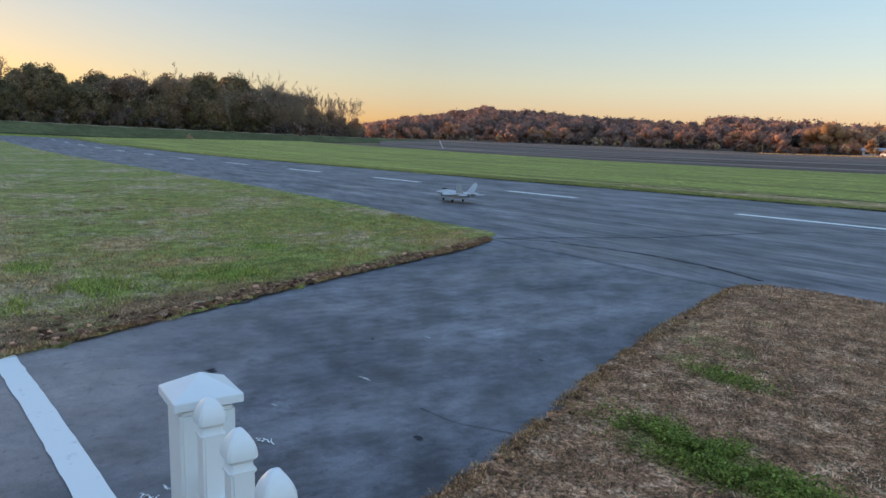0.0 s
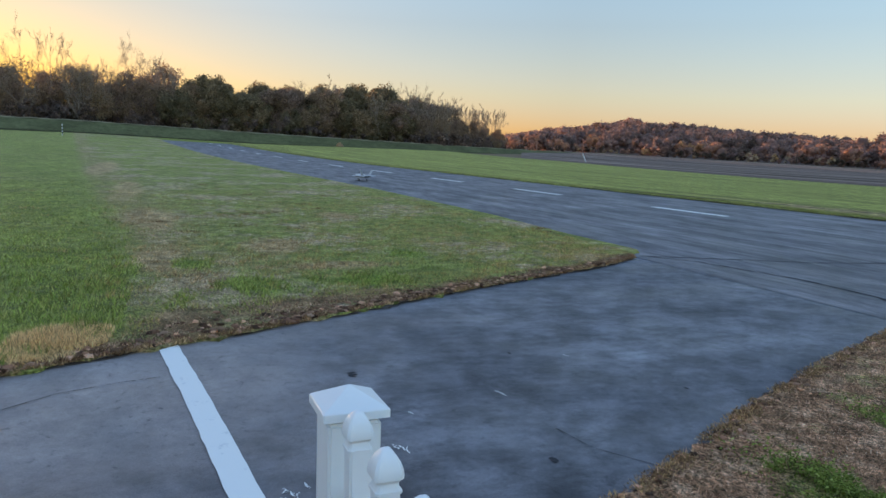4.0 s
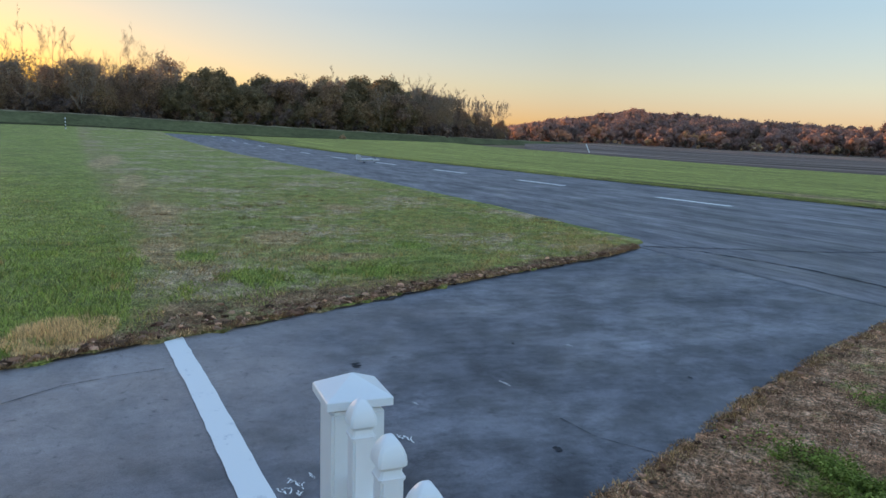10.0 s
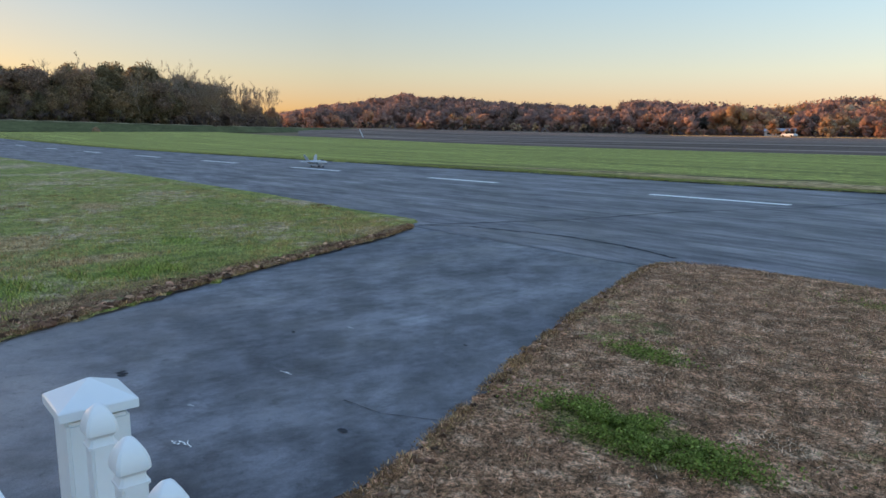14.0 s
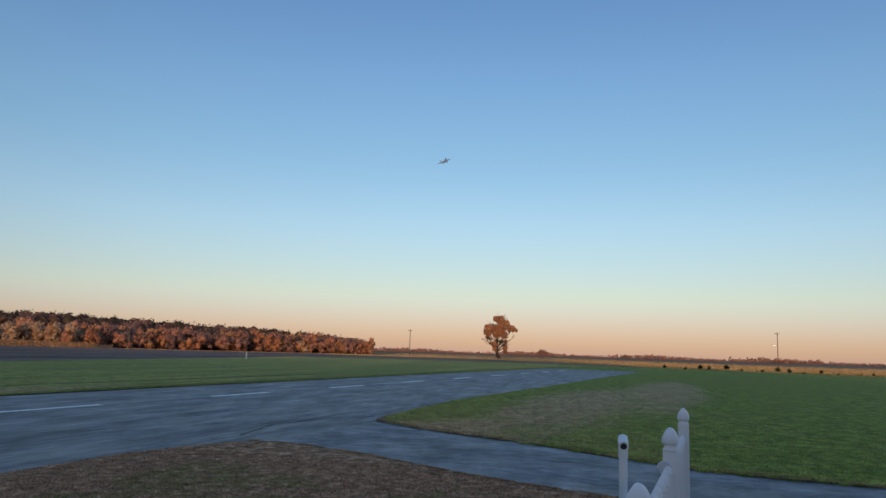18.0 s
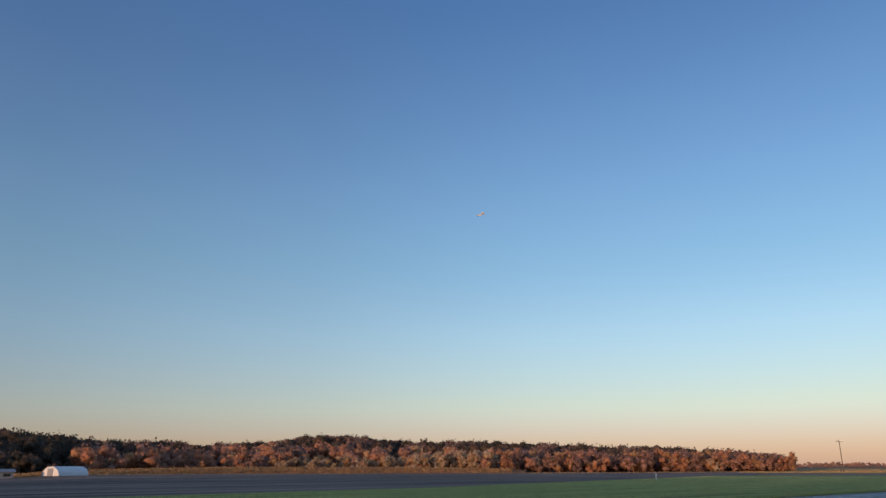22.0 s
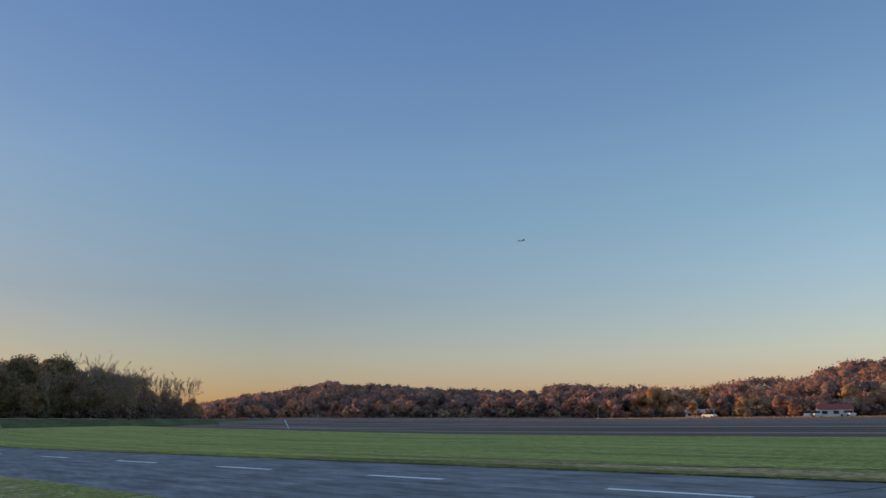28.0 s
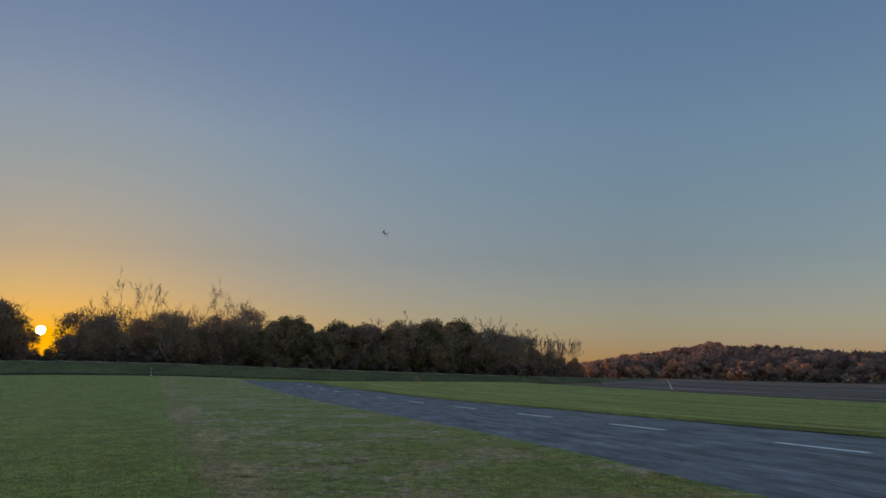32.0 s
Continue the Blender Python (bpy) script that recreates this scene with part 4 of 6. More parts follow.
def make_tree(name, h, spread, limbs, upright, leaves, leaf, tint, leaf_mat, bark, label, category="tree", levels=2, loose=0.05, clumps=60, stout=1.0, lobes=(), twig=0.0006, sides=5, jitter=0.55, round_crown=(), sway=0.02):
    ob = empty(name, pose(0, 0, 0), label, category)
    segs, ends = skeleton(h, spread, limbs, upright, levels, jitter, sway)
    s = h / max(np.percentile(ends[:, 2], 96), 0.1)
    segs, ends = [(a * s, b * s, max(ra * s * stout, 1.5 * twig * h), max(rb * s * stout, twig * h)) for a, b, ra, rb in segs], ends * s
    if round_crown:
        segs = [(a * 0.86, b * 0.86, ra, rb) for a, b, ra, rb in segs]
    from_arrays("trunk", *tubes(segs, sides), bark, ob)
    if round_crown:
        # clumps in the shape of a crown, thick with leaves outside
        low, wide, count, solid = round_crown
        lc, lr = crown_lobes(h, wide * h, low * h, count)
        cv, cf = lumps(lc, lr * solid, BALL, 0.2)
        own = tint + rng.normal(0, 0.06, count)
        which = rng.choice(count, leaves, p=lr**2 / (lr**2).sum())
        d = rng.normal(size=(leaves, 3)) + (0, 0, 0.25)
        d /= np.linalg.norm(d, axis=1)[:, None]
        qv, qf = quads(lc[which] + d * (lr[which] * rng.uniform(0.6, 1.28, leaves))[:, None], leaf, d)
        from_arrays("crown", np.concatenate([cv, qv]), np.concatenate([cf, qf + len(cv)]), leaf_mat, ob, tint=np.clip(np.concatenate([own.repeat(len(BALL[0])), own[which].repeat(4) + rng.normal(0, 0.05, leaves).repeat(4)]), 0, 1), smooth=True)
    elif lobes:
        lb = np.array(lobes) * h
        which = rng.choice(len(lb), leaves, p=lb[:, 2] ** 2 / (lb[:, 2] ** 2).sum())
        d = rng.normal(size=(leaves, 3))
        d /= np.linalg.norm(d, axis=1)[:, None]
        deep = rng.uniform(0.1, 1.2, leaves)
        at = np.stack([lb[which, 0], rng.normal(0, 0.08 * h, len(lb))[which], lb[which, 1]], -1) + d * (lb[which, 2] * deep)[:, None]
        qv, qf = quads(at, leaf, d)
        from_arrays("crown", qv, qf, leaf_mat, ob, tint=np.clip(tint + rng.normal(0, 0.08, len(qv) // 4).repeat(4), 0, 1))
    elif leaves:
        heads = ends[rng.choice(len(ends), min(len(ends), clumps), False)]
        at = heads[rng.integers(0, len(heads), leaves)] + rng.normal(0, loose * h, (leaves, 3)) * (1, 1, 0.8)
        at[:, 2] = np.maximum(at[:, 2], 0.4)
        qv, qf = quads(at, leaf)
        from_arrays("crown", qv, qf, leaf_mat, ob, tint=np.clip(tint + rng.normal(0, 0.08, len(qv) // 4).repeat(4), 0, 1))
    return ob


wood_kinds = []
for k in range(9):
    tint = (0.1, 0.3, 0.42, 0.2, 0.58, 0.35, 0.5, 0.14, 0.66)[k]
    wood_kinds.append(make_tree("tree", 14.0, 0.26, 9, 0.5, 9500, 0.23, tint, MAT_WOODS, MAT_BARK, "dark broadleaf tree of the wood behind the levee", levels=1, round_crown=(0.1 + 0.05 * (k % 3), (0.27, 0.33, 0.3)[k % 3], 24 + 2 * (k % 4), 0.62)))
bare_kinds = [make_tree("bare_tree", 16.0, 0.33, 11, 1.1, 0, 0, 0, None, MAT_PALE_BARK, "tall leafless tree standing above the wood", levels=3, stout=0.45, twig=0.00042, sides=3, jitter=0.45, sway=0.006) for k in range(4)]
fan_kinds = [make_tree("bare_tree", 12.0, 0.44, 16, 1.1, 0, 0, 0, None, MAT_PALE_BARK, "broad leafless tree with a fan of fine twigs", levels=3, stout=0.5, twig=0.0014, sides=3, jitter=0.45, sway=0.01) for k in range(2)]
brush_kinds = [make_tree("brown_tree", 10.0, 0.26, 8, 0.9, 4200, 0.12, 0.52 + 0.16 * k, MAT_WOODS, MAT_BARK, "brown half-bare tree inside the wood", levels=1, stout=0.5, sides=4, jitter=0.4, round_crown=(0.08, 0.27, 22, (0.32, 0.22)[k])) for k in range(2)]
thin_kinds = [make_tree("thin_tree", 14.0, 0.27, 12, 0.9, 1300, 0.13, 0.55, MAT_WOODS, MAT_PALE_BARK, "half-bare tree with a few dry leaves at the wood's edge", levels=3, stout=0.6, jitter=0.4, round_crown=(0.25, 0.24, 20, 0.1)) for k in range(2)]
WOOD_TOP = np.array([(125, 5.5), (112, 5.8), (107, 6.0), (105.2, 6.0), (103.6, 4.9), (102.9, 3.1), (101.9, 3.05), (101.2, 3.9), (100.4, 4.2), (98.5, 3.5), (95, 3.6), (93.8, 4.2), (91, 3.6), (89.5, 4.2), (87.5, 4.4), (85.5, 5.0), (83.2, 4.0),
                     (80.7, 4.6), (78.2, 4.25), (74.3, 4.6), (71.8, 4.3), (69.6, 3.9), (67.4, 3.4), (65.2, 2.8), (63.8, 2.0)])[::-1]
used = set()


def stand(source, yw, r, h, h0, dz=0.0):
    x, y = polar(yw, r)
    base = float(np.interp(yw, LEVEE[:, 0], LEVEE[:, 2])) - 0.3 + dz
    m = Matrix.Translation((float(x), float(y), base)) @ Matrix.Rotation(rng.uniform(0, 6.28), 4, "Z") @ Matrix.Diagonal((h / h0 * rng.uniform(0.85, 1.1),) * 2 + (h / h0, 1))
    if source in used:
        return copy_thing(source, m @ Matrix.Diagonal((*(1 / v for v in source.scale), 1)))
    used.add(source)
    source.matrix_world = m
    return source


def wood_height(yw, r):
    return 1.6 + r * math.tan(radians(float(np.interp(yw, WOOD_TOP[:, 0], WOOD_TOP[:, 1])))) - float(np.interp(yw, LEVEE[:, 0], LEVEE[:, 2]))


def behind(yw):
    """The way out to the back of the levee."""
    return float(np.interp(yw, LEVEE[:, 0], LEVEE[:, 1])) + 17


n = 0
for row, (r0, step, low) in enumerate(((172, 0.95, 0.86), (182, 1.1, 1.0), (196, 1.5, 0.92), (212, 1.5, 0.95))):
    yw = 63.9
    while yw < 124:
        r = max(r0 + rng.uniform(-4, 5) + max(0, 68 - yw) * 5, behind(yw) + (r0 - 172))
        h = wood_height(yw, r) * low * rng.choice([0.78, 0.9, 1.0, 1.08]) * (0.66 if 101.5 < yw < 103.4 else 0.78 if yw < 67.5 else 1)
        if yw > 88.5 or yw < 70.5 and row < 2:
            stand(brush_kinds[n % 2], yw, r, h * (1.35 if 86 < yw < 100.5 else 1), 10.0)
        else:
            stand(wood_kinds[n % 9], yw, r, h, 13.8)
        n += 1
        yw += step * rng.uniform(0.75, 1.3) * (1 if yw < 110 else 2.2)
for k, (yw, top) in enumerate(((97.6, 6.6), (95.7, 6.6), (94.8, 6.3), (91.8, 6.2), (91.0, 6.5), (89.6, 5.8), (71.8, 5.0), (70.7, 4.8))):
    far_off = behind(yw) + 9
    stand(bare_kinds[k % 4], yw, far_off, 1.6 + far_off * math.tan(radians(top)) - 0.8, 16.4)
for k, (yw, top) in enumerate(((64.5, 3.2), (65.2, 3.1), (66.4, 3.3), (67.6, 3.5), (69.0, 3.9), (70.1, 4.3), (77.0, 4.6), (88.4, 4.8), (93.6, 4.6), (98.6, 4.5))):
    far_off = behind(yw) + 16
    stand(fan_kinds[k % 2], yw, far_off, 1.6 + far_off * math.tan(radians(top)) - 0.8, 12.2)
for k, (yw, top) in enumerate(((99.5, 4.3), (93.8, 5.0), (93.2, 4.6), (97.4, 5.2), (73.2, 4.7), (68.3, 3.7))):
    stand(thin_kinds[k % 2], yw, max(168, behind(yw) - 2), 1.6 + max(168, behind(yw) - 2) * math.tan(radians(top)), 14.5)
under = []
for k in range(1500):
    yw = rng.uniform(63.4, 124)
    x, y = polar(yw, max(166, behind(yw) - 4) + rng.uniform(-2, 52))
    under.append((float(x), float(y), float(np.interp(yw, LEVEE[:, 0], LEVEE[:, 3])) - 1.9, rng.uniform(3.5, 6.5) * (0.75 if 101 < yw < 104 else 1), rng.uniform(0.8, 1.0) if yw > 88 or yw < 71 else rng.choice([rng.uniform(0, 0.3), rng.uniform(0.85, 1.0)])))
forest("undergrowth", under, 260, 0.28, MAT_WOODS, "dense dark undergrowth along the foot of the wood", 6, COARSE_BALL, 0.0, (0.3, 0.42), 0.62)

lone = make_tree("lone_tree", 17.3, 0.36, 18, 0.5, 11000, 0.33, 0.84, MAT_LEAF, MAT_BARK, "single large rust-brown tree standing in the open field", stout=2.4, lobes=((0.02, 0.9, 0.1), (-0.1, 0.93, 0.06), (0.14, 0.82, 0.08), (-0.24, 0.68, 0.11), (-0.31, 0.61, 0.06), (-0.3, 0.74, 0.05), (-0.27, 0.52, 0.06), (-0.14, 0.72, 0.09), (0.31, 0.7, 0.07), (0.38, 0.67, 0.04), (0.22, 0.72, 0.08), (0, 0.7, 0.12), (0.05, 0.6, 0.1), (-0.08, 0.58, 0.09), (0.12, 0.55, 0.07), (-0.12, 0.33, 0.07), (-0.1, 0.22, 0.05), (0.13, 0.28, 0.06), (0.13, 0.18, 0.05), (0.14, 0.4, 0.05)))
x, y = polar(-76.3, 300)
lone.matrix_world = Matrix.Translation((float(x), float(y), -0.6)) @ Matrix.Rotation(radians(-76.3), 4, "Z")
# a heap of dead brush on the slope of the levee
heap_n = 420
heap_a, heap_r = rng.uniform(0, 6.283, heap_n), rng.random(heap_n) ** 0.5
heap_at = np.stack([1.15 * heap_r * np.cos(heap_a), 0.8 * heap_r * np.sin(heap_a), (1 - heap_r**2) * rng.uniform(0.1, 0.95, heap_n)], -1)
qv, qf = quads(heap_at, 0.13)
heap = from_arrays("brush_heap", qv, qf, MAT_LEAF, tint=np.clip(rng.normal(0.97, 0.05, heap_n), 0, 1).repeat(4))
x, y = polar(76.0, 161)
heap.location = (float(x), float(y), 0.95)
tagged(heap, "small heap of pale dead brush on the levee slope", "brush")
bush = make_tree("field_bush", 3.6, 0.5, 12, 0.4, 700, 0.22, 0.6, MAT_LEAF, MAT_BARK, "low rounded bush at the edge of the stubble", "bush", 1, 0.09)
x, y = polar(-79.5, 290)
bush.matrix_world = Matrix.Translation((float(x), float(y), -0.5))
round_tree = make_tree("round_tree", 10.2, 0.5, 12, 0.3, 9000, 0.22, 0.86, MAT_LEAF, MAT_BARK, "broad round orange tree at the field edge", levels=1, round_crown=(0.0, 0.74, 46, 0.85))
x, y = polar(29.6, 262)
round_tree.matrix_world = Matrix.Translation((float(x), float(y), -0.8))
for yw, h, tint in ((27.0, 5.5, 0.9), (23.6, 6.5, 0.97), (12.0, 7.0, 0.9), (20.5, 5.5, 0.75)):
    small = make_tree("field_edge_tree", h, 0.4, 9, 0.5, 1500, 0.17, tint, MAT_LEAF, MAT_BARK, "small tree in yellow autumn leaf at the field edge", levels=1, round_crown=(0.05, 0.36, 16, 0.75))
    x, y = polar(yw, edge_r(yw) + 6)
    small.matrix_world = Matrix.Translation((float(x), float(y), float(land(x, y)) - 0.2))
shrub = make_tree("shrub", 1.3, 0.3, 8, 0.8, 500, 0.1, 0.5, MAT_EVERGREEN, MAT_BARK, "small dark evergreen shrub in a planted row", "shrub", 1, 0.12)
tagged(shrub, group="planted row of shrubs")
for k in range(15):
    yw = -88.8 - k * 1.02 + rng.uniform(-0.25, 0.25)
    x, y = polar(yw, 118 + rng.uniform(-3, 3))
    m = Matrix.Translation((float(x), float(y), float(land(x, y)))) @ Matrix.Rotation(k * 1.3, 4, "Z") @ Matrix.Diagonal((1, 1, 1, 1))
    s = rng.choice([0.25, 0.35, 0.5, 0.6]) if k != 4 else 0.7
    m = m @ Matrix.Diagonal((s, s, s, 1))
    if k:
        copy_thing(shrub, m @ Matrix.Diagonal((*(1 / v for v in shrub.scale), 1)))
    else:
        shrub.matrix_world = m
bank_y = np.linspace(-48, -9, 80)[:, None]
bank_f = np.linspace(0, 1, 9)[None]
bx, by = polar(bank_y + 0 * bank_f, edge_r(bank_y) - 8 + 22 * bank_f)
bz = land(bx, by) - 0.1 + np.sin(np.pi * bank_f) ** 0.7 * np.interp(bank_y, [-48, -40, -26, -17, -9], [1.3, 1.9, 1.9, 1.2, 0.3]) * (1 + 0.12 * np.sin(bank_y * 5.3) + 0.1 * np.sin(bank_y * 13))
bk = np.arange(bx.size).reshape(bx.shape)
tagged(from_arrays("dry_bank", np.stack([bx, by, bz], -1).reshape(-1, 3), np.stack([bk[:-1, :-1], bk[1:, :-1], bk[1:, 1:], bk[:-1, 1:]], -1).reshape(-1, 4)[:, ::-1], MAT_BANK), "low bank of rust-coloured dry grass past the field", "bank", kind="structure")

# ---- poles and buildings by the field ----


def utility_pole(yw, r, h, arm=True):
    x, y = polar(yw, r)
    ob = empty("utility_pole", Matrix.Translation((float(x), float(y), float(land(x, y)) - 0.2)) @ Matrix.Rotation(radians(yw + 30), 4, "Z"), "weathered wooden utility pole at the field edge", "pole", "utility poles")
    bm = bmesh.new()
    tube(bm, (0, 0, 0), (0, 0, h), 0.17, 0.12, 8)
    part("shaft", bm, MAT_WOOD_POLE, ob)
    if arm:
        bm = bmesh.new()
        box(bm, 0, 0, h - 0.5, 2.4, 0.12, 0.14)
        part("crossarm", bm, MAT_WOOD_POLE, ob)
        for k in (-1.05, -0.5, 0.5, 1.05):
            bm = bmesh.new()
            tube(bm, (k, 0, h - 0.43), (k, 0, h - 0.2), 0.05, 0.04, 6)
            part("insulator", bm, MAT_GREY_METAL, ob)
    return ob


for yw, r, top, arm in ((-69.4, 300, 1.64, True), (-96.2, 300, 2.05, True), (-36.0, 258, 0.85, False), (-49.0, 275, 0.9, False), (-27.6, 250, 0.22, False), (-21.5, 240, 0.25, False), (-4.5, 212, 0.1, False), (-7.5, 214, 0.1, False), (10.1, 208, 0.12, True), (8.9, 208, 0.1, False), (14.5, 210, 0.1, False), (42.5, 272, 0.35, False), (33.8, 244, 0.3, False), (2.8, 206, 0.1, False)):
    x, y = polar(yw, r)
    utility_pole(yw, r, 1.6 + r * math.tan(radians(top)) - float(land(x, y)) + 0.2, arm)
lampx, lampy = polar(-96.0, 299)
lm = empty("yard_lamp", Matrix.Translation((float(lampx), float(lampy), 7.4)), "small lit yard lamp on a pole far off", "lamp")
bm = bmesh.new()
lathe(bm, [(-0.1, 0.07), (0.0, 0.12), (0.08, 0.06)], 10)
glow, _t, _b = material("lamp_glow", 0.4)
_b.inputs["Emission Color"].default_value, _b.inputs["Emission Strength"].default_value = (1, 0.95, 0.85, 1), 1.2
part("bulb", bm, glow, lm)
bm = bmesh.new()
tube(bm, (0, 0, 0.1), (1.2, 1.0, 0.3), 0.04, 0.04, 6)
part("bracket", bm, MAT_GREY_METAL, lm)


def facing(yw, r, dz=0.0, twist=0.0):
    x, y = polar(yw, r)
    return Matrix.Translation((float(x), float(y), float(land(x, y)) + dz)) @ Matrix.Rotation(radians(yw + twist), 4, "Z")


def gabled(name, m, length, depth, wall, rise, wall_mat, roof_mat, label, category, windows=3, onto=None, at=(0, 0)):
    """A gabled building, or one more wing of it at a place on its plan."""
    ob = onto or empty(name, m, label, category)
    made = []
    bm = bmesh.new()
    w, d = length / 2, depth / 2
    vs = [bm.verts.new(p) for p in ((-w, -d, 0), (w, -d, 0), (w, d, 0), (-w, d, 0), (-w, -d, wall), (w, -d, wall), (w, d, wall), (-w, d, wall), (-w, 0, wall + rise), (w, 0, wall + rise))]
    for f in ((0, 1, 5, 4), (2, 3, 7, 6), (1, 2, 6, 9, 5), (3, 0, 4, 8, 7)):
        bm.faces.new([vs[k] for k in f])
    made.append(part("wall", bm, wall_mat, ob))
    bm = bmesh.new()
    for s in (-1, 1):
        a = [bm.verts.new((x, s * (d + 0.3), wall - 0.12)) for x in (-w - 0.3, w + 0.3)]
        b = [bm.verts.new((x, 0, wall + rise + 0.06)) for x in (w + 0.3, -w - 0.3)]
        f = bm.faces.new(a + b)
    bmesh.ops.recalc_face_normals(bm, faces=bm.faces)
    bmesh.ops.solidify(bm, geom=bm.faces[:], thickness=0.1)
    made.append(part("roof", bm, roof_mat, ob))
    for k in range(windows):
        x = (k + 0.5) / windows * length - w
        bm = bmesh.new()
        box(bm, x, -d - 0.02, wall * 0.55, length / windows * 0.5, 0.06, wall * 0.42)
        made.append(part("window", bm, MAT_DARK_GLASS, ob))
    for p in made:
        p.location = (*at, 0)
    return ob


MAT_SIDING = plain("grey_siding", (0.24, 0.27, 0.31), 0.6, 0, 0.2, 3)
gabled("storage_shed", facing(-11.4, 208, 0, 8), 9.0, 4, 1.6, 0.5, MAT_SIDING, MAT_SIDING, "long low grey-blue storage shed with a shallow roof", "shed", 3)
hoop = empty("hoop_barn", facing(-15.7, 210, 0.1, 35), "white fabric hoop barn with a rounded roof", "barn")
bm = bmesh.new()
arc = [(3.3 * math.cos(a), 2.2 * math.sin(a)) for a in np.linspace(0, math.pi, 17)]
for x0, x1 in ((-4, 4),):
    lo, hi = [bm.verts.new((x0, p, q)) for p, q in arc], [bm.verts.new((x1, p, q)) for p, q in arc]
    for k in range(16):
        bm.faces.new((lo[k], hi[k], hi[k + 1], lo[k + 1]))
    bm.faces.new(lo[::-1]), bm.faces.new(hi)
part("cover", bm, MAT_WHITE, hoop)
bm = bmesh.new()
box(bm, -4.06, 0, 0.85, 0.08, 2.0, 1.7)
part("door", bm, MAT_GREY_METAL, hoop)
gabled("red_barn", facing(18.0, 222, 0, 10), 8, 5, 1.9, 1.1, MAT_WHITE, MAT_RED, "low white building with a red roof by the field", "barn", 3)
gabled("white_cabin", facing(26.6, 240, 0, -5), 8, 4, 1.6, 0.6, MAT_WHITE, MAT_GREY_METAL, "small pale building half hidden by field trees", "building", 3)
hx, hy2 = polar(38.3, 585)
hz = 1.6 + 585 * math.tan(radians(0.78))
MAT_SLATE = plain("slate_roof", (0.16, 0.165, 0.18), 0.7, 0, 0.25, 2)
villa = gabled("hill_house", Matrix.Translation((float(hx), float(hy2), hz)) @ Matrix.Rotation(radians(38), 4, "Z"), 11, 6, 3.0, 1.6, MAT_WHITE, MAT_SLATE, "large white house with dark roofs among the trees on the hill", "house", 5)
gabled("", None, 5, 7, 3.8, 1.8, MAT_WHITE, MAT_SLATE, "", "", 2, villa, (7.2, -0.6))
gabled("", None, 4.5, 5, 2.4, 1.2, MAT_WHITE, MAT_SLATE, "", "", 2, villa, (-7.0, 0.3))
MAT_DARK_SIDING = plain("dark_siding", (0.1, 0.1, 0.11), 0.7, 0, 0.3, 2)
for yw, up, wide in ((6.5, 1.75, 9), (3.5, 1.62, 10), (11.2, 1.85, 8), (0.4, 1.7, 11), (-1.6, 1.6, 9)):
    r = 338
    x, y = polar(yw, r)
    ridge_home = gabled("ridge_house", Matrix.Translation((float(x), float(y), 1.6 + r * math.tan(radians(up)) - 1.5)) @ Matrix.Rotation(radians(yw), 4, "Z"), wide, 6, 3.0, 1.6, MAT_DARK_SIDING, MAT_SLATE, "dark house with white window frames among the ridge trees", "house", 0)
    for k in (-0.3, 0.0, 0.28):
        bm = bmesh.new()
        box(bm, k * wide, -3.03, 1.7, 0.9, 0.08, 1.1)
        part("window", bm, MAT_WHITE, ridge_home, "pale window")
for k, (yw, dr) in enumerate(((19.6, -4), (19.1, -5), (17.2, -4), (26.0, -6))):
    car = empty("parked_car", facing(yw, edge_r(yw) + dr, 0.0, 80 + 20 * k), "white car parked on the far edge of the field", "car", "cars by the field")
    bm = bmesh.new()
    box(bm, 0, 0, 0.62, 4.3, 1.75, 0.7, 0.18)
    part("body", bm, MAT_WHITE, car)
    bm = bmesh.new()
    box(bm, -0.2, 0, 1.2, 2.3, 1.55, 0.55, 0.2)
    part("cabin", bm, MAT_DARK_GLASS, car)
    for sx in (-1.35, 1.35):
        for sy in (-0.8, 0.8):
            bm = bmesh.new()
            tube(bm, (sx, sy - 0.1, 0.32), (sx, sy + 0.1, 0.32), 0.32, 0.32, 12)
            part("wheel", bm, MAT_RUBBER, car)

# ---- marks by the runway ----
sock = empty("windsock_mast", pose(2.15, 45.0, 0, 0, -2, 0), "thin white mast with a limp white windsock", "windsock")
bm = bmesh.new()
tube(bm, (0, 0, 0), (0, 0, 1.9), 0.035, 0.028, 10)
part("mast", bm, MAT_WHITE, sock)
bm = bmesh.new()
rings = []
for z, r, off in ((1.88, 0.15, 0.12), (1.6, 0.15, 0.13), (1.3, 0.125, 0.12), (1.0, 0.1, 0.11), (0.92, 0.09, 0.1)):
    rings.append([bm.verts.new((-off + r * (1 + 0.25 * math.sin(3 * a + z * 7)) * math.cos(a), r * 0.6 * math.sin(a), z)) for a in np.linspace(0, 2 * math.pi, 15)[:-1]])
for lo, hi in zip(rings, rings[1:]):
    for k in range(14):
        bm.faces.new((lo[k], lo[(k + 1) % 14], hi[(k + 1) % 14], hi[k]))
part("sock", bm, MAT_WHITE, sock, smooth=True)
lean = empty("leaning_post", Matrix.Translation((-91.5, 59.2, float(land(-91.5, 59.2)))) @ Matrix.Rotation(radians(-24), 4, (-0.84, 0.545, 0)), "white post leaning over at the field edge", "post")
bm = bmesh.new()
tube(bm, (0, 0, -0.2), (0, 0, 1.3), 0.085, 0.075, 8)
part("post", bm, MAT_WHITE, lean)
x, y = polar(95.2, 118)
striped = empty("striped_post", Matrix.Translation((float(x), float(y), float(land(x, y)))), "black and white banded marker post on the grass", "post")
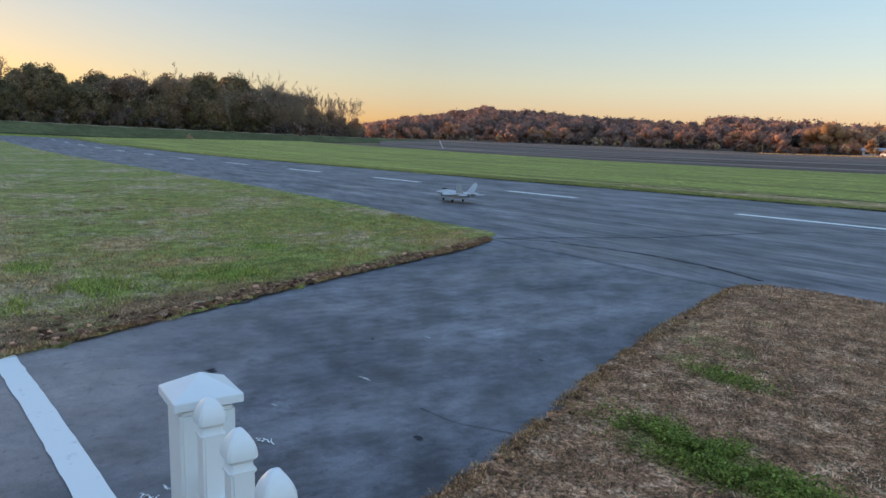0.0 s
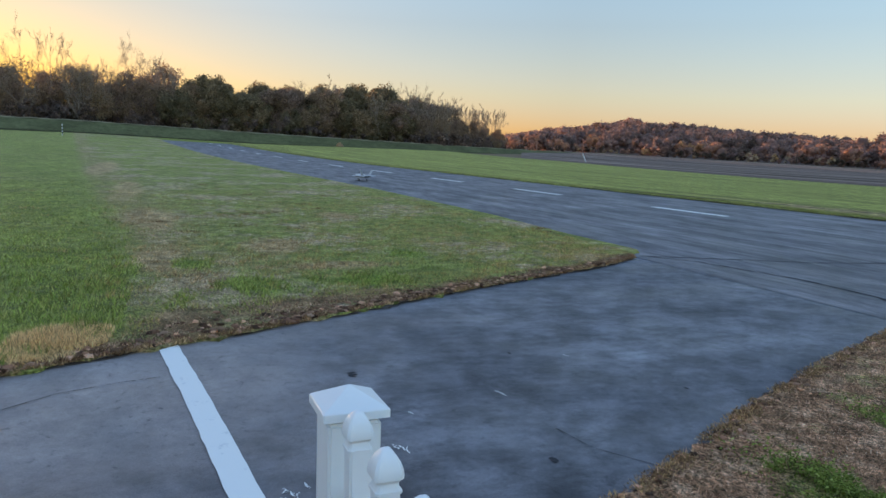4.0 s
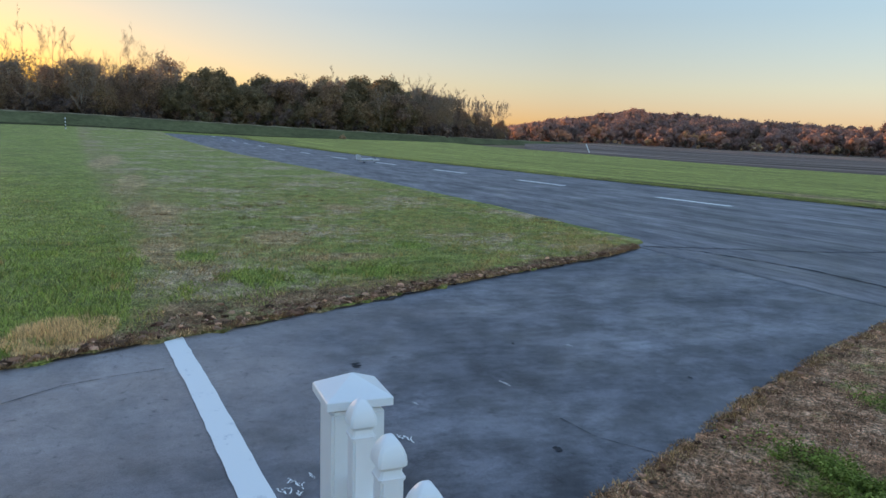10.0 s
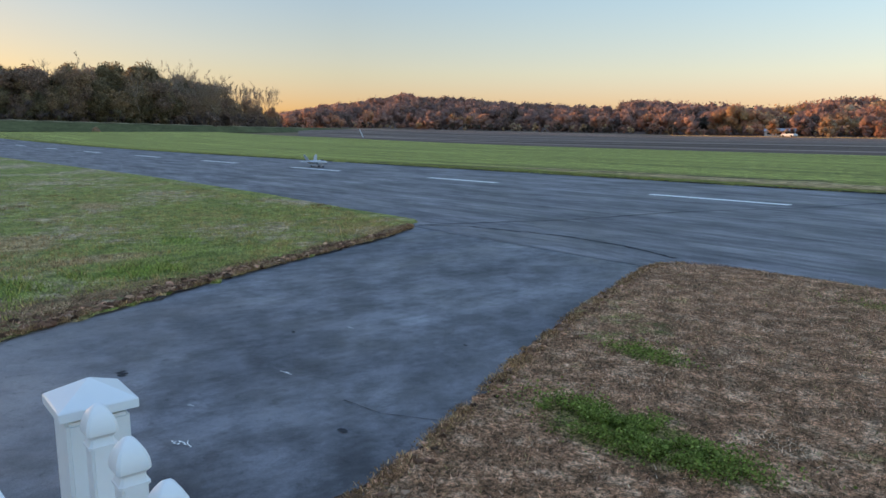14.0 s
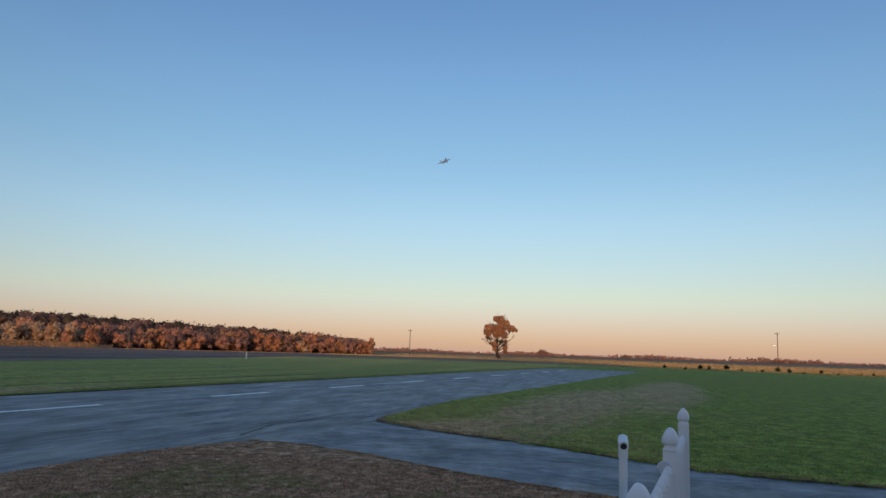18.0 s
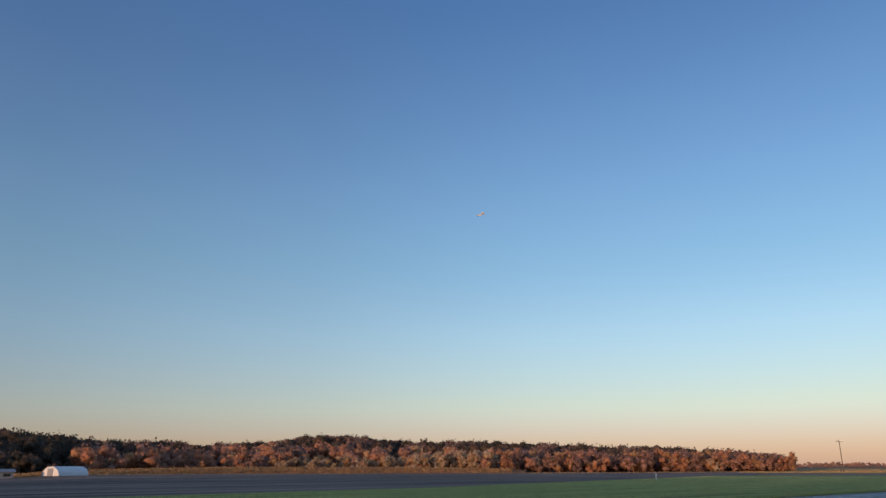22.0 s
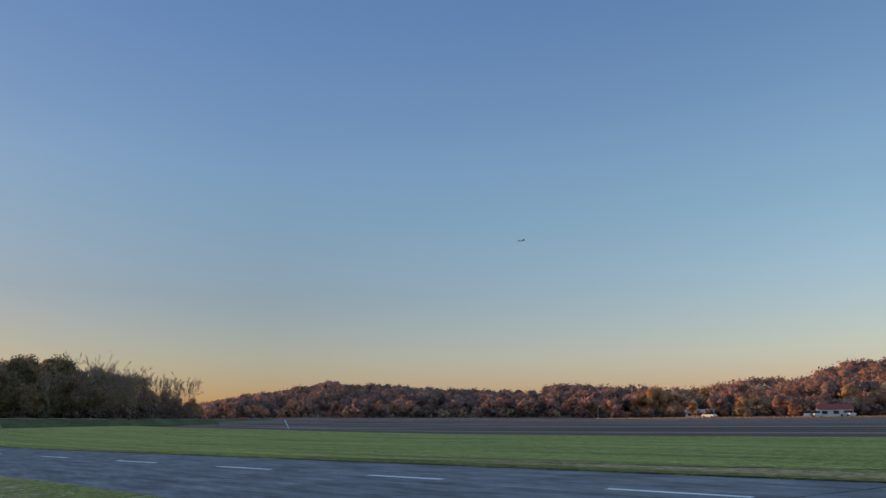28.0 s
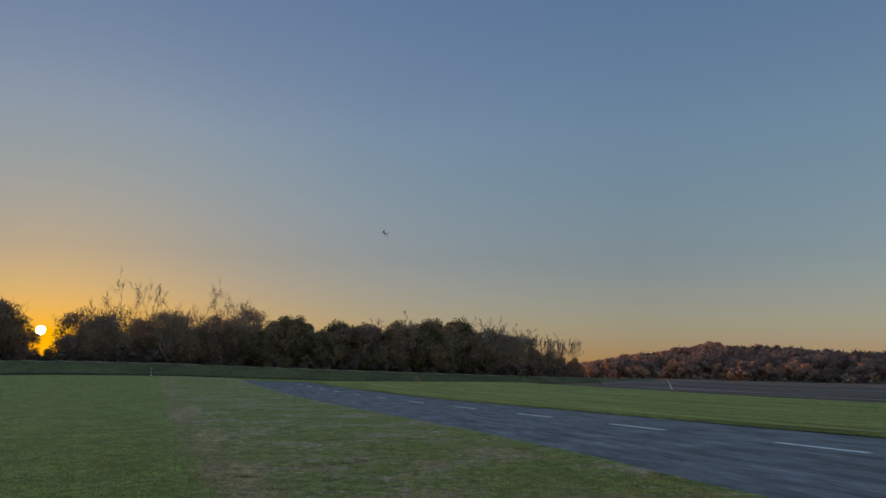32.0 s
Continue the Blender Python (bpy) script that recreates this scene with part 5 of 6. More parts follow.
for k in range(7):
    bm = bmesh.new()
    tube(bm, (0, 0, 0.23 * k), (0, 0, 0.23 * k + 0.23), 0.07, 0.07, 10)
    part("band", bm, MAT_WHITE if k % 2 == 0 else MAT_BLACK, striped)
mark = empty("white_marker", pose(84.0, 53.8, float(land(84, 53.8))), "short white marker post at the field edge", "post")
bm = bmesh.new()
tube(bm, (0, 0, 0), (0, 0, 0.9), 0.09, 0.09, 8)
part("post", bm, MAT_WHITE, mark)

# ---- the sun behind the wood ----
bm = bmesh.new()
bmesh.ops.create_uvsphere(bm, u_segments=32, v_segments=16, radius=21)
disc = part("sun", bm, MAT_SUN)
disc.location = sun_way * 4000
tagged(disc, "setting sun low behind the trees", "sun", kind="structure")

# ---- picket fence ----
FENCE_A, POST_GAP = Vector((-1.365, 0.345, 0)), 1.585


def on_fence(d):
    """A point of the fence line, which bends a little towards the pits at its far end."""
    return Vector((FENCE_A.x + d, float(np.interp(FENCE_A.x + d, [-1.4, 0.2, 3.1, 5.0, 6.6], [0.345, 0.337, 0.166, 0.082, 0.02])), 0))


def along_fence(d):
    a, b = on_fence(d - 0.2), on_fence(d + 0.2)
    return Matrix.Rotation(math.atan2(b.y - a.y, b.x - a.x), 4, "Z")


def bullet(bm, top, r):
    """A rounded, pointed cap on a neck, whose tip is at top."""
    z = top - 3.12 * r
    lathe(bm, [(z, r), (z + r * 0.2, r), (z + r * 0.22, r * 0.95), (z + r * 0.5, r * 0.8), (z + r * 0.75, r * 0.8), (z + r * 0.98, r * 0.98), (z + r * 1.05, r * 1.08), (z + r * 1.3, r * 1.1), (z + r * 1.75, r * 1.04), (z + r * 2.2, r * 0.88), (z + r * 2.6, r * 0.65), (z + r * 2.9, r * 0.42), (z + r * 3.06, r * 0.24), (z + r * 3.12, r * 0.06)], square=True)


fence = empty("picket_fence", pose(0, 0, 0), "white picket fence with pointed caps along the taxiway", "fence")
bm = bmesh.new()
box(bm, 0, 0, 0.53, 0.105, 0.105, 1.06, 0.006)
corner = part("post", bm, MAT_VINYL, fence)
corner.matrix_local = Matrix.Translation(FENCE_A)
bm = bmesh.new()
lathe(bm, [(1.07, 0.0655), (1.0855, 0.0655), (1.088, 0.063), (1.12, 0.003)], square=0.97)
cap = part("post_cap", bm, MAT_VINYL, corner, "low pyramid post cap")
for k in range(1, 6):
    bm = bmesh.new()
    box(bm, 0, 0, 0.585, 0.074, 0.074, 1.17, 0.005)
    p = part("post", bm, MAT_VINYL, fence)
    p.matrix_local = Matrix.Translation(on_fence(POST_GAP * k) + Vector((0, 0, (0, 0, 0, -0.03, 0.015, 0.02)[k]))) @ along_fence(POST_GAP * k)
    bm = bmesh.new()
    bullet(bm, 1.29, 0.038)
    part("post_cap", bm, MAT_VINYL, p, "pointed square post cap", True)
for k in range(5):
    for z in (0.25, 0.9):
        bm = bmesh.new()
        a, b = on_fence(POST_GAP * k + 0.05), on_fence(POST_GAP * (k + 1) - 0.05)
        box(bm, 0, 0, 0, (b - a).length, 0.038, 0.075, 0.004)
        rail = part("rail", bm, MAT_VINYL, fence)
        rail.matrix_local = Matrix.Translation((a + b) / 2 + Vector((0, 0 if k < 2 else 0.034, z))) @ Matrix.Rotation(math.atan2(b.y - a.y, b.x - a.x), 4, "Z")
bm = bmesh.new()
box(bm, 0, 0, 0.54, 0.044, 0.038, 1.03, 0.004)
picket_mesh = part("picket", bm, MAT_VINYL, fence)
bm = bmesh.new()
bullet(bm, 1.12, 0.0225)
tip_mesh = part("picket_cap", bm, MAT_VINYL, picket_mesh, "", True)
first = True
for k in range(5):
    for j in range(9):
        d = POST_GAP * k + 0.145 + j * 0.17
        at = on_fence(d) + Vector((0, -0.02 if k < 2 else 0.008, 0))
        tilt = Matrix.Rotation(rng.normal(0, 0.006), 4, "Y")
        if first:
            pk, tip, first = picket_mesh, tip_mesh, False
        else:
            pk, tip = new("picket", picket_mesh.data), new("picket_cap", tip_mesh.data)
            pk.parent, tip.parent = fence, pk
        pk.matrix_local = Matrix.Translation(at) @ along_fence(d) @ tilt
pipe = empty("pipe_stand", pose(4.75, 0.307, -0.01), "white plastic pipe standing upright with an open elbow", "pipe")
bm = bmesh.new()
tube(bm, (0, 0, 0), (0, 0, 1.2), 0.021, 0.021, 14)
part("pipe", bm, MAT_VINYL, pipe)
bm = bmesh.new()
tube(bm, (0, 0, 1.17), (0, 0, 1.25), 0.024, 0.024, 14)
tube(bm, (0.03, 0.004, 1.262), (-0.07, -0.008, 1.235), 0.025, 0.025, 14)
part("elbow", bm, MAT_VINYL, pipe)
bm = bmesh.new()
tube(bm, (-0.07, -0.008, 1.235), (-0.0715, -0.0082, 1.2346), 0.016, 0.016, 14)
part("opening", bm, MAT_BLACK, pipe, "dark open mouth of the pipe")
bm = bmesh.new()
tube(bm, (0, 0, 0.72), (0, 0, 0.745), 0.024, 0.024, 12)
box(bm, 0.0, -0.1, 0.732, 0.02, 0.2, 0.02)
part("clamp", bm, MAT_METAL, pipe)
lamp_disc = empty("fence_reflector", pose(on_fence(POST_GAP * 4).x - 0.07, on_fence(POST_GAP * 4).y - 0.03, 1.105), "round cloudy white reflector on the fence post", "reflector")
bm = bmesh.new()
tube(bm, (0, 0.06, 0), (-0.012, 0.06, 0), 0.036, 0.032, 20)
part("disc", bm, MAT_CONCRETE, lamp_disc)

# ---- the model jet ----
jet = empty("model_jet", pose(0, 0, 0), "grey twin-tailed model fighter jet on tricycle wheels", "model aircraft")


def loft(rows):
    """A body through rows of x, half width, chine height, belly height, back height, back half width."""
    bm = bmesh.new()
    rings = []
    for x, w, zc, zb, zt, wt in rows:
        rings.append([bm.verts.new(p) for p in ((x, -w, zc), (x, -w * 0.72, zb + (zc - zb) * 0.12), (x, 0, zb), (x, w * 0.72, zb + (zc - zb) * 0.12), (x, w, zc), (x, wt, zt - (zt - zc) * 0.15), (x, 0, zt), (x, -wt, zt - (zt - zc) * 0.15))])
    for lo, hi in zip(rings, rings[1:]):
        for k in range(8):
            bm.faces.new((lo[k], lo[(k + 1) % 8], hi[(k + 1) % 8], hi[k]))
    bm.faces.new(rings[0][::-1]), bm.faces.new(rings[-1])
    bmesh.ops.recalc_face_normals(bm, faces=bm.faces)
    return bm


def slab(outline, thick, place=Matrix()):
    """A wing-like slab from an outline in x and y, thinned at its rim."""
    bm = bmesh.new()
    n = len(outline)
    cx, cy = sum(p[0] for p in outline) / n, sum(p[1] for p in outline) / n
    top, mid, bot = [], [], []
    for x, y in outline:
        top.append(bm.verts.new((cx + (x - cx) * 0.8, cy + (y - cy) * 0.88, thick / 2)))
        mid.append(bm.verts.new((x, y, 0)))
        bot.append(bm.verts.new((cx + (x - cx) * 0.8, cy + (y - cy) * 0.88, -thick / 2)))
    for a, b in ((top, mid), (mid, bot)):
        for k in range(n):
            bm.faces.new((a[k], a[(k + 1) % n], b[(k + 1) % n], b[k]))
    bm.faces.new(top), bm.faces.new(bot[::-1])
    bmesh.ops.recalc_face_normals(bm, faces=bm.faces)
    bm.transform(place)
    return bm


Z0 = 0.155
part("fuselage", loft([(0.8, 0.006, Z0 + 0.03, Z0 + 0.024, Z0 + 0.036, 0.004), (0.7, 0.045, Z0 + 0.035, Z0 + 0.0, Z0 + 0.065, 0.025), (0.55, 0.085, Z0 + 0.04, Z0 - 0.025, Z0 + 0.095, 0.045), (0.4, 0.12, Z0 + 0.045, Z0 - 0.045, Z0 + 0.12, 0.055),
                       (0.32, 0.17, Z0 + 0.045, Z0 - 0.055, Z0 + 0.12, 0.07), (0.1, 0.2, Z0 + 0.045, Z0 - 0.06, Z0 + 0.105, 0.09), (-0.2, 0.2, Z0 + 0.045, Z0 - 0.055, Z0 + 0.09, 0.11), (-0.45, 0.17, Z0 + 0.045, Z0 - 0.035, Z0 + 0.085, 0.12), (-0.58, 0.13, Z0 + 0.04, Z0 + 0.0, Z0 + 0.075, 0.1)]), MAT_JET, jet)
bm = bmesh.new()
bmesh.ops.create_uvsphere(bm, u_segments=16, v_segments=10, radius=1, matrix=Matrix.Translation((0.42, 0, Z0 + 0.105)) @ Matrix.Diagonal((0.13, 0.038, 0.045, 1)))
part("canopy", bm, MAT_CANOPY, jet, "dark glossy cockpit canopy", True)
for s, name in ((1, "port"), (-1, "starboard")):
    part("wing", slab([(0.2, s * 0.18), (-0.16, s * 0.53), (-0.26, s * 0.53), (-0.3, s * 0.5), (-0.33, s * 0.18)], 0.026, Matrix.Translation((0, 0, Z0 + 0.042))), MAT_JET, jet)
    part("tailplane", slab([(-0.38, s * 0.14), (-0.57, s * 0.36), (-0.68, s * 0.36), (-0.74, s * 0.25), (-0.68, s * 0.14)], 0.016, Matrix.Translation((0, 0, Z0 + 0.04))), MAT_JET, jet)
    fin = slab([(-0.22, 0.0), (-0.38, 0.24), (-0.5, 0.26), (-0.56, 0.2), (-0.52, 0.0)], 0.016, Matrix.Translation((0, s * 0.15, Z0 + 0.07)) @ Matrix.Rotation(radians(90 - s * 24), 4, "X"))
    part("tail_fin", fin, MAT_JET, jet)
    bm = bmesh.new()
    box(bm, 0.325, s * 0.14, Z0 - 0.005, 0.05, 0.07, 0.075, 0.004)
    part("air_intake", bm, MAT_JET_DARK, jet, "dark angular air intake")
    bm = bmesh.new()
    box(bm, -0.61, s * 0.06, Z0 + 0.035, 0.1, 0.09, 0.055, 0.01)
    part("nozzle", bm, MAT_JET_DARK, jet, "dark exhaust nozzle")
for x, y in ((0.48, 0), (-0.1, 0.16), (-0.1, -0.16)):
    bm = bmesh.new()
    tube(bm, (x, y, 0.035), (x, y, Z0), 0.01, 0.014, 8)
    leg = part("landing_leg", bm, MAT_WHITE, jet)
    bm = bmesh.new()
    tube(bm, (x, y - 0.011, 0.032), (x, y + 0.011, 0.032), 0.032, 0.032, 16)
    wheel = part("wheel", bm, MAT_RUBBER, leg, "small black wheel")
for p in list(jet.children_recursive):
    p.data.transform(Matrix.Scale(1.07, 4))
tag_at = on_fence(POST_GAP * 5 - 0.13)
tag = empty("hanging_tag", Matrix.Translation((tag_at.x, tag_at.y + 0.02, 0.93)), "small dark green plant tag hung on the fence", "tag")
bm = bmesh.new()
box(bm, 0, 0, 0.075, 0.012, 0.03, 0.07, 0.004)
part("green_sleeve", bm, plain("dark_green_plastic", (0.02, 0.07, 0.03), 0.5), tag)
bm = bmesh.new()
box(bm, 0, 0, 0.02, 0.014, 0.034, 0.04, 0.004)
part("grey_clip", bm, MAT_GREY_METAL, tag)

# ---- grass blades near the camera ----


def field_noise(x, y, size, seed):
    """Smooth values from 0 to 1 over the ground."""
    g = np.random.default_rng(seed).random((128, 128))
    u, w = x / size + 1000, y / size + 1000
    i, j = np.floor(u).astype(int), np.floor(w).astype(int)
    a, b = smooth(u - i), smooth(w - j)
    v = lambda p, q: g[p % 128, q % 128]
    return (v(i, j) * (1 - a) + v(i + 1, j) * a) * (1 - b) + (v(i, j + 1) * (1 - a) + v(i + 1, j + 1) * a) * b


def blades(name, x, y, length, width, tint, lie, mat, label, z=None):
    """One narrow blade at each place; lie: how far it leans over."""
    n = len(x)
    an = rng.uniform(0, 2 * np.pi, n)
    z = land(x, y) + 0.026 if z is None else z
    side = np.stack([np.cos(an), np.sin(an), 0 * an], -1) * (width / 2)[:, None]
    out = rng.uniform(0, 2 * np.pi, n)
    lean = np.clip(lie * rng.uniform(0.4, 1.3, n), 0, 1.5)
    tip = np.stack([np.cos(out) * np.sin(lean), np.sin(out) * np.sin(lean), np.cos(lean)], -1) * length[:, None]
    base = np.stack([x, y, z], -1)
    verts = np.stack([base - side, base + side, base + tip], 1).reshape(-1, 3)
    ob = from_arrays(name, verts, np.arange(3 * n).reshape(-1, 3), mat, tint=np.clip(tint, 0, 1).repeat(3))
    return tagged(ob, label, "grass", kind="stuff")


MAT_BLADE = leaf_material("grass_blades", [(0.0, (0.37, 0.42, 0.1)), (0.15, (0.2, 0.255, 0.05)), (0.3, (0.45, 0.46, 0.14)), (0.42, (0.45, 0.33, 0.1)), (0.55, (0.7, 0.46, 0.21)), (0.68, (0.44, 0.26, 0.12)), (0.78, (0.21, 0.12, 0.06)), (0.88, (0.66, 0.44, 0.22)), (1.0, (1.0, 0.75, 0.38))], 0.4, 1.65)
MAT_DRY_BLADE = leaf_material("dry_grass_blades", [(0.0, (0.16, 0.22, 0.03)), (0.15, (0.09, 0.15, 0.015)), (0.3, (0.26, 0.3, 0.05)), (0.42, (0.46, 0.31, 0.15)), (0.55, (0.8, 0.49, 0.3)), (0.68, (0.42, 0.23, 0.14)), (0.78, (0.18, 0.09, 0.055)), (0.88, (0.72, 0.45, 0.3)), (1.0, (1.0, 0.78, 0.54))], 0.2, 1.7)
n = 620000
bx, by = rng.uniform(-5, 11, n), rng.uniform(-0.5, 8.2, n)
far = np.hypot(bx, by)
keep = (bx > at_y(ISLE_LEFT, by) - 0.03) & (bx < at_y(ISLE_RIGHT, by) + 0.03) & (by < at_x(TOP_ISLE, bx) + 0.02) & (rng.random(n) < np.clip(9 / far, 0.35, 1))
bx, by = bx[keep], by[keep]
dry = 0.4 + 0.55 * (0.4 * field_noise(bx, by, 0.7, 1) + 0.6 * field_noise(bx, by, 0.08, 2)) + rng.normal(0, 0.1, len(bx))
# greener towards the middle of the island, brown along its rims
middle = smooth((bx + 1.4) / 2.2) * smooth((at_y(ISLE_RIGHT, by) - bx - 0.6) / 3) * smooth((7.4 - by) / 1.2)
dry = np.where(field_noise(bx, by, 0.7, 21) * 0.6 + field_noise(bx, by, 0.2, 22) * 0.4 < 0.72 * middle, 0.14 + 0.3 * rng.random(len(bx)), dry)
for cx, cy, sx, sy in ((-2.1, 3.0, 0.7, 0.28), (-1.9, 6.85, 0.7, 0.16), (-0.5, 7.1, 0.5, 0.15), (-2.9, 4.17, 0.35, 0.14), (0.9, 4.5, 0.7, 0.3), (-0.7, 5.1, 0.5, 0.2), (4.5, 5.5, 0.8, 0.3), (3.2, 3.6, 0.6, 0.3), (6.6, 6.2, 0.9, 0.25)):
    d = ((bx - cx) / sx) ** 2 + ((by - cy) / sy) ** 2 + (field_noise(bx, by, 0.15, 5) - 0.5) * 1.6
    dry = np.where(d < 0.9, 0.02 + 0.2 * rng.random(len(bx)), dry)
d = ((bx + 1.6) / 0.2) ** 2 + ((by - 3.45) / 0.12) ** 2 + (field_noise(bx, by, 0.08, 41) - 0.5)
dry = np.where(d < 1, 0.95, dry)
blades("island_grass", bx, by, rng.uniform(0.015, 0.042, len(bx)), rng.uniform(0.004, 0.009, len(bx)), dry, 1.2, MAT_DRY_BLADE, "short dry brown grass with green clover patches")
n = 700000
bx, by = rng.uniform(-34, -4.5, n), rng.uniform(-7, 7.2, n)
edge = at_y(LEFT_EDGE, by)
near = np.exp(-np.maximum(edge - bx, 0) / 7) * smooth((34 + bx) / 12)
keep = (bx < edge + 0.03) & (rng.random(n) < near)
bx, by, edge = bx[keep], by[keep], edge[keep]
dry = 0.14 + 0.5 * (0.4 * field_noise(bx, by, 1.6, 3) + 0.6 * field_noise(bx, by, 0.4, 4)) + rng.normal(0, 0.08, len(bx))
for cx, cy, sx, sy in ((-15.2, 0.05, 2.4, 0.5), (-10.0, 0.15, 1.3, 0.33), (-11.0, 1.7, 0.9, 0.5), (-9.2, 2.2, 0.35, 0.7), (-8.5, 0.45, 0.5, 0.3), (-15.7, 3.9, 0.9, 0.5)):
    d = ((bx - cx) / sx) ** 2 + ((by - cy) / sy) ** 2 + (field_noise(bx, by, 0.25, 63) - 0.5) * 2
    dry = np.where((d < 1.2) & (rng.random(len(bx)) < 0.88), 0.5 + 0.3 * rng.random(len(bx)), dry)
line = by + 0.2 - 0.084 * np.minimum(bx + 10, 0) + (field_noise(bx, by, 0.6, 9) - 0.5) * 0.5
lush = line < 0
for cx, cy, sx, sy in ((-7.95, 1.1, 0.55, 0.36), (-8.1, 2.3, 0.4, 0.5), (-7.2, 0.2, 0.4, 0.25), (-9.6, 0.5, 0.4, 0.3), (-10.1, 3.5, 0.5, 0.3)):
    lush = lush | (((bx - cx) / sx) ** 2 + ((by - cy) / sy) ** 2 + (field_noise(bx, by, 0.2, 64) - 0.5) * 2 < 1)
dry = np.where(lush & (field_noise(bx, by, 0.35, 61) < 0.85), 0.0 + 0.1 * field_noise(bx, by, 0.2, 8) + 0.28 * (rng.random(len(bx)) < 0.4), dry)
wide = np.interp(by, [-5, -1.2, -0.2, 0.2, 1.0, 1.7, 2.6, 3.5, 7], [0.15, 0.2, 0.5, 1.05, 0.9, 0.75, 0.5, 0.4, 0.3])
rim = smooth((wide * (0.5 + 0.9 * field_noise(bx, by, 0.45, 11)) - edge + bx) / 0.16)
dry = dry * (1 - rim) + (0.7 + 0.15 * field_noise(bx, by, 0.07, 12)) * rim
tall = np.where(lush & (rim < 0.5), 1.0 + 0.7 * smooth((14 + bx) / 6), 1.0) * (1 - 0.45 * rim)
blades("lawn_grass", bx, by, rng.uniform(0.02, 0.055, len(bx)) * tall * (0.25 + 1.4 * field_noise(bx, by, 0.16, 81)), rng.uniform(0.006, 0.012, len(bx)) * np.where(lush, 1.5, 1.0), dry, 0.75 + 0.4 * rim, MAT_BLADE, "short mown grass, green with straw-brown edges")
n = 16000
an, far = rng.uniform(0, 6.283, n), rng.random(n) ** 0.5
bx, by = -6.1 + 0.62 * far * np.cos(an), -0.66 + 0.37 * far * np.sin(an) - 0.12 * far * np.cos(an)
keep = (bx < at_y(LEFT_EDGE, by) - 0.02) & (field_noise(bx, by, 0.17, 65) * 0.7 + field_noise(bx, by, 0.06, 67) * 0.3 > 0.12 + 0.42 * far**3)
bx, by, far = bx[keep], by[keep], far[keep]
blades("straw_tuft", bx, by, rng.uniform(0.04, 0.11, len(bx)) * (1.15 - 0.6 * far**2) * (0.25 + 1.2 * field_noise(bx, by, 0.13, 66)), rng.uniform(0.006, 0.012, len(bx)), np.where(rng.random(len(bx)) < 0.85, 0.93 + 0.07 * rng.random(len(bx)), 0.5 + 0.2 * rng.random(len(bx))), 0.7, MAT_BLADE, "rough tuft of bleached straw grass at the taxiway edge")
n = 160000
bx, by = rng.uniform(12.3, 34, n), rng.uniform(-9, 7.2, n)
edge = at_y(RIGHT_EDGE, by)
keep = (bx > edge - 0.03) & (rng.random(n) < np.exp(-(bx - edge) / 6))
bx, by, edge = bx[keep], by[keep], edge[keep]
dry = 0.08 + 0.2 * (0.5 * field_noise(bx, by, 2.2, 13) + 0.5 * field_noise(bx, by, 0.5, 14)) + 0.5 * smooth((by + 1.0) / 3 + 1.4 * field_noise(bx, by, 1.1, 17) - 0.6) * smooth((36 - bx) / 8) + rng.normal(0, 0.07, len(bx))
dry = np.minimum(dry, 0.6)
rim = smooth(1 - (bx - edge) / (0.3 + 0.5 * field_noise(bx, by, 0.6, 15)))
dry = dry * (1 - rim) + (0.7 + 0.2 * field_noise(bx, by, 0.2, 16)) * rim
blades("east_lawn_grass", bx, by, rng.uniform(0.02, 0.06, len(bx)), rng.uniform(0.007, 0.014, len(bx)), dry, 0.8, MAT_BLADE, "mown grass, dark green with brown worn edges")
n = 110000
by = rng.uniform(0, 1, n)
yw = rng.uniform(-115, -63, n)
bx, by = polar(yw, np.interp(yw, [-115, -100, -90, -80, -63], [115, 118, 125, 190, 300]) + 5 + 330 * by ** 1.6)
blades("stubble_stalks", bx, by, rng.uniform(0.12, 0.28, n), rng.uniform(0.06, 0.16, n), rng.uniform(0.4, 0.62, n), 0.4, MAT_BLADE, "pale dry crop stubble standing on the far land")
n = 15000
yw = rng.uniform(-64, 34, n)
bx, by = polar(yw, edge_r(yw) - rng.uniform(0, 12, n))
blades("field_margin", bx, by, rng.uniform(0.15, 0.4, n), rng.uniform(0.06, 0.2, n), np.where((yw < -16) & (yw > -48), rng.uniform(0.58, 0.73, n), rng.uniform(0.42, 0.7, n)), 0.5, MAT_BLADE, "pale dry grass along the far edge of the field")
n = 12000
bx, by = -2.05 + rng.normal(0, 0.32, n), 3.0 + rng.normal(0, 0.11, n)
keep = (field_noise(bx, by, 0.18, 31) > 0.32) & (field_noise(bx, by, 0.07, 32) > 0.25)
bx, by = bx[keep], by[keep]
bx = np.concatenate([bx, -0.5 + rng.normal(0, 0.25, 600), -2.9 + rng.normal(0, 0.2, 900), -1.9 + rng.normal(0, 0.4, 1200)])
by = np.concatenate([by, 7.1 + rng.normal(0, 0.08, 600), 4.17 + rng.normal(0, 0.08, 900), 6.85 + rng.normal(0, 0.08, 1200)])
qv, qf = quads(np.stack([bx, by, 0.035 + rng.uniform(0, 0.05, len(bx))], -1), 0.0095, np.tile((0.0, 0, 1.0), (len(bx), 1)))
tagged(from_arrays("clover", qv, qf, MAT_BLADE, tint=np.clip(rng.normal(0.15, 0.06, len(bx)), 0, 0.4).repeat(4)), "patches of fresh green clover in the dry grass", "clover", kind="stuff")
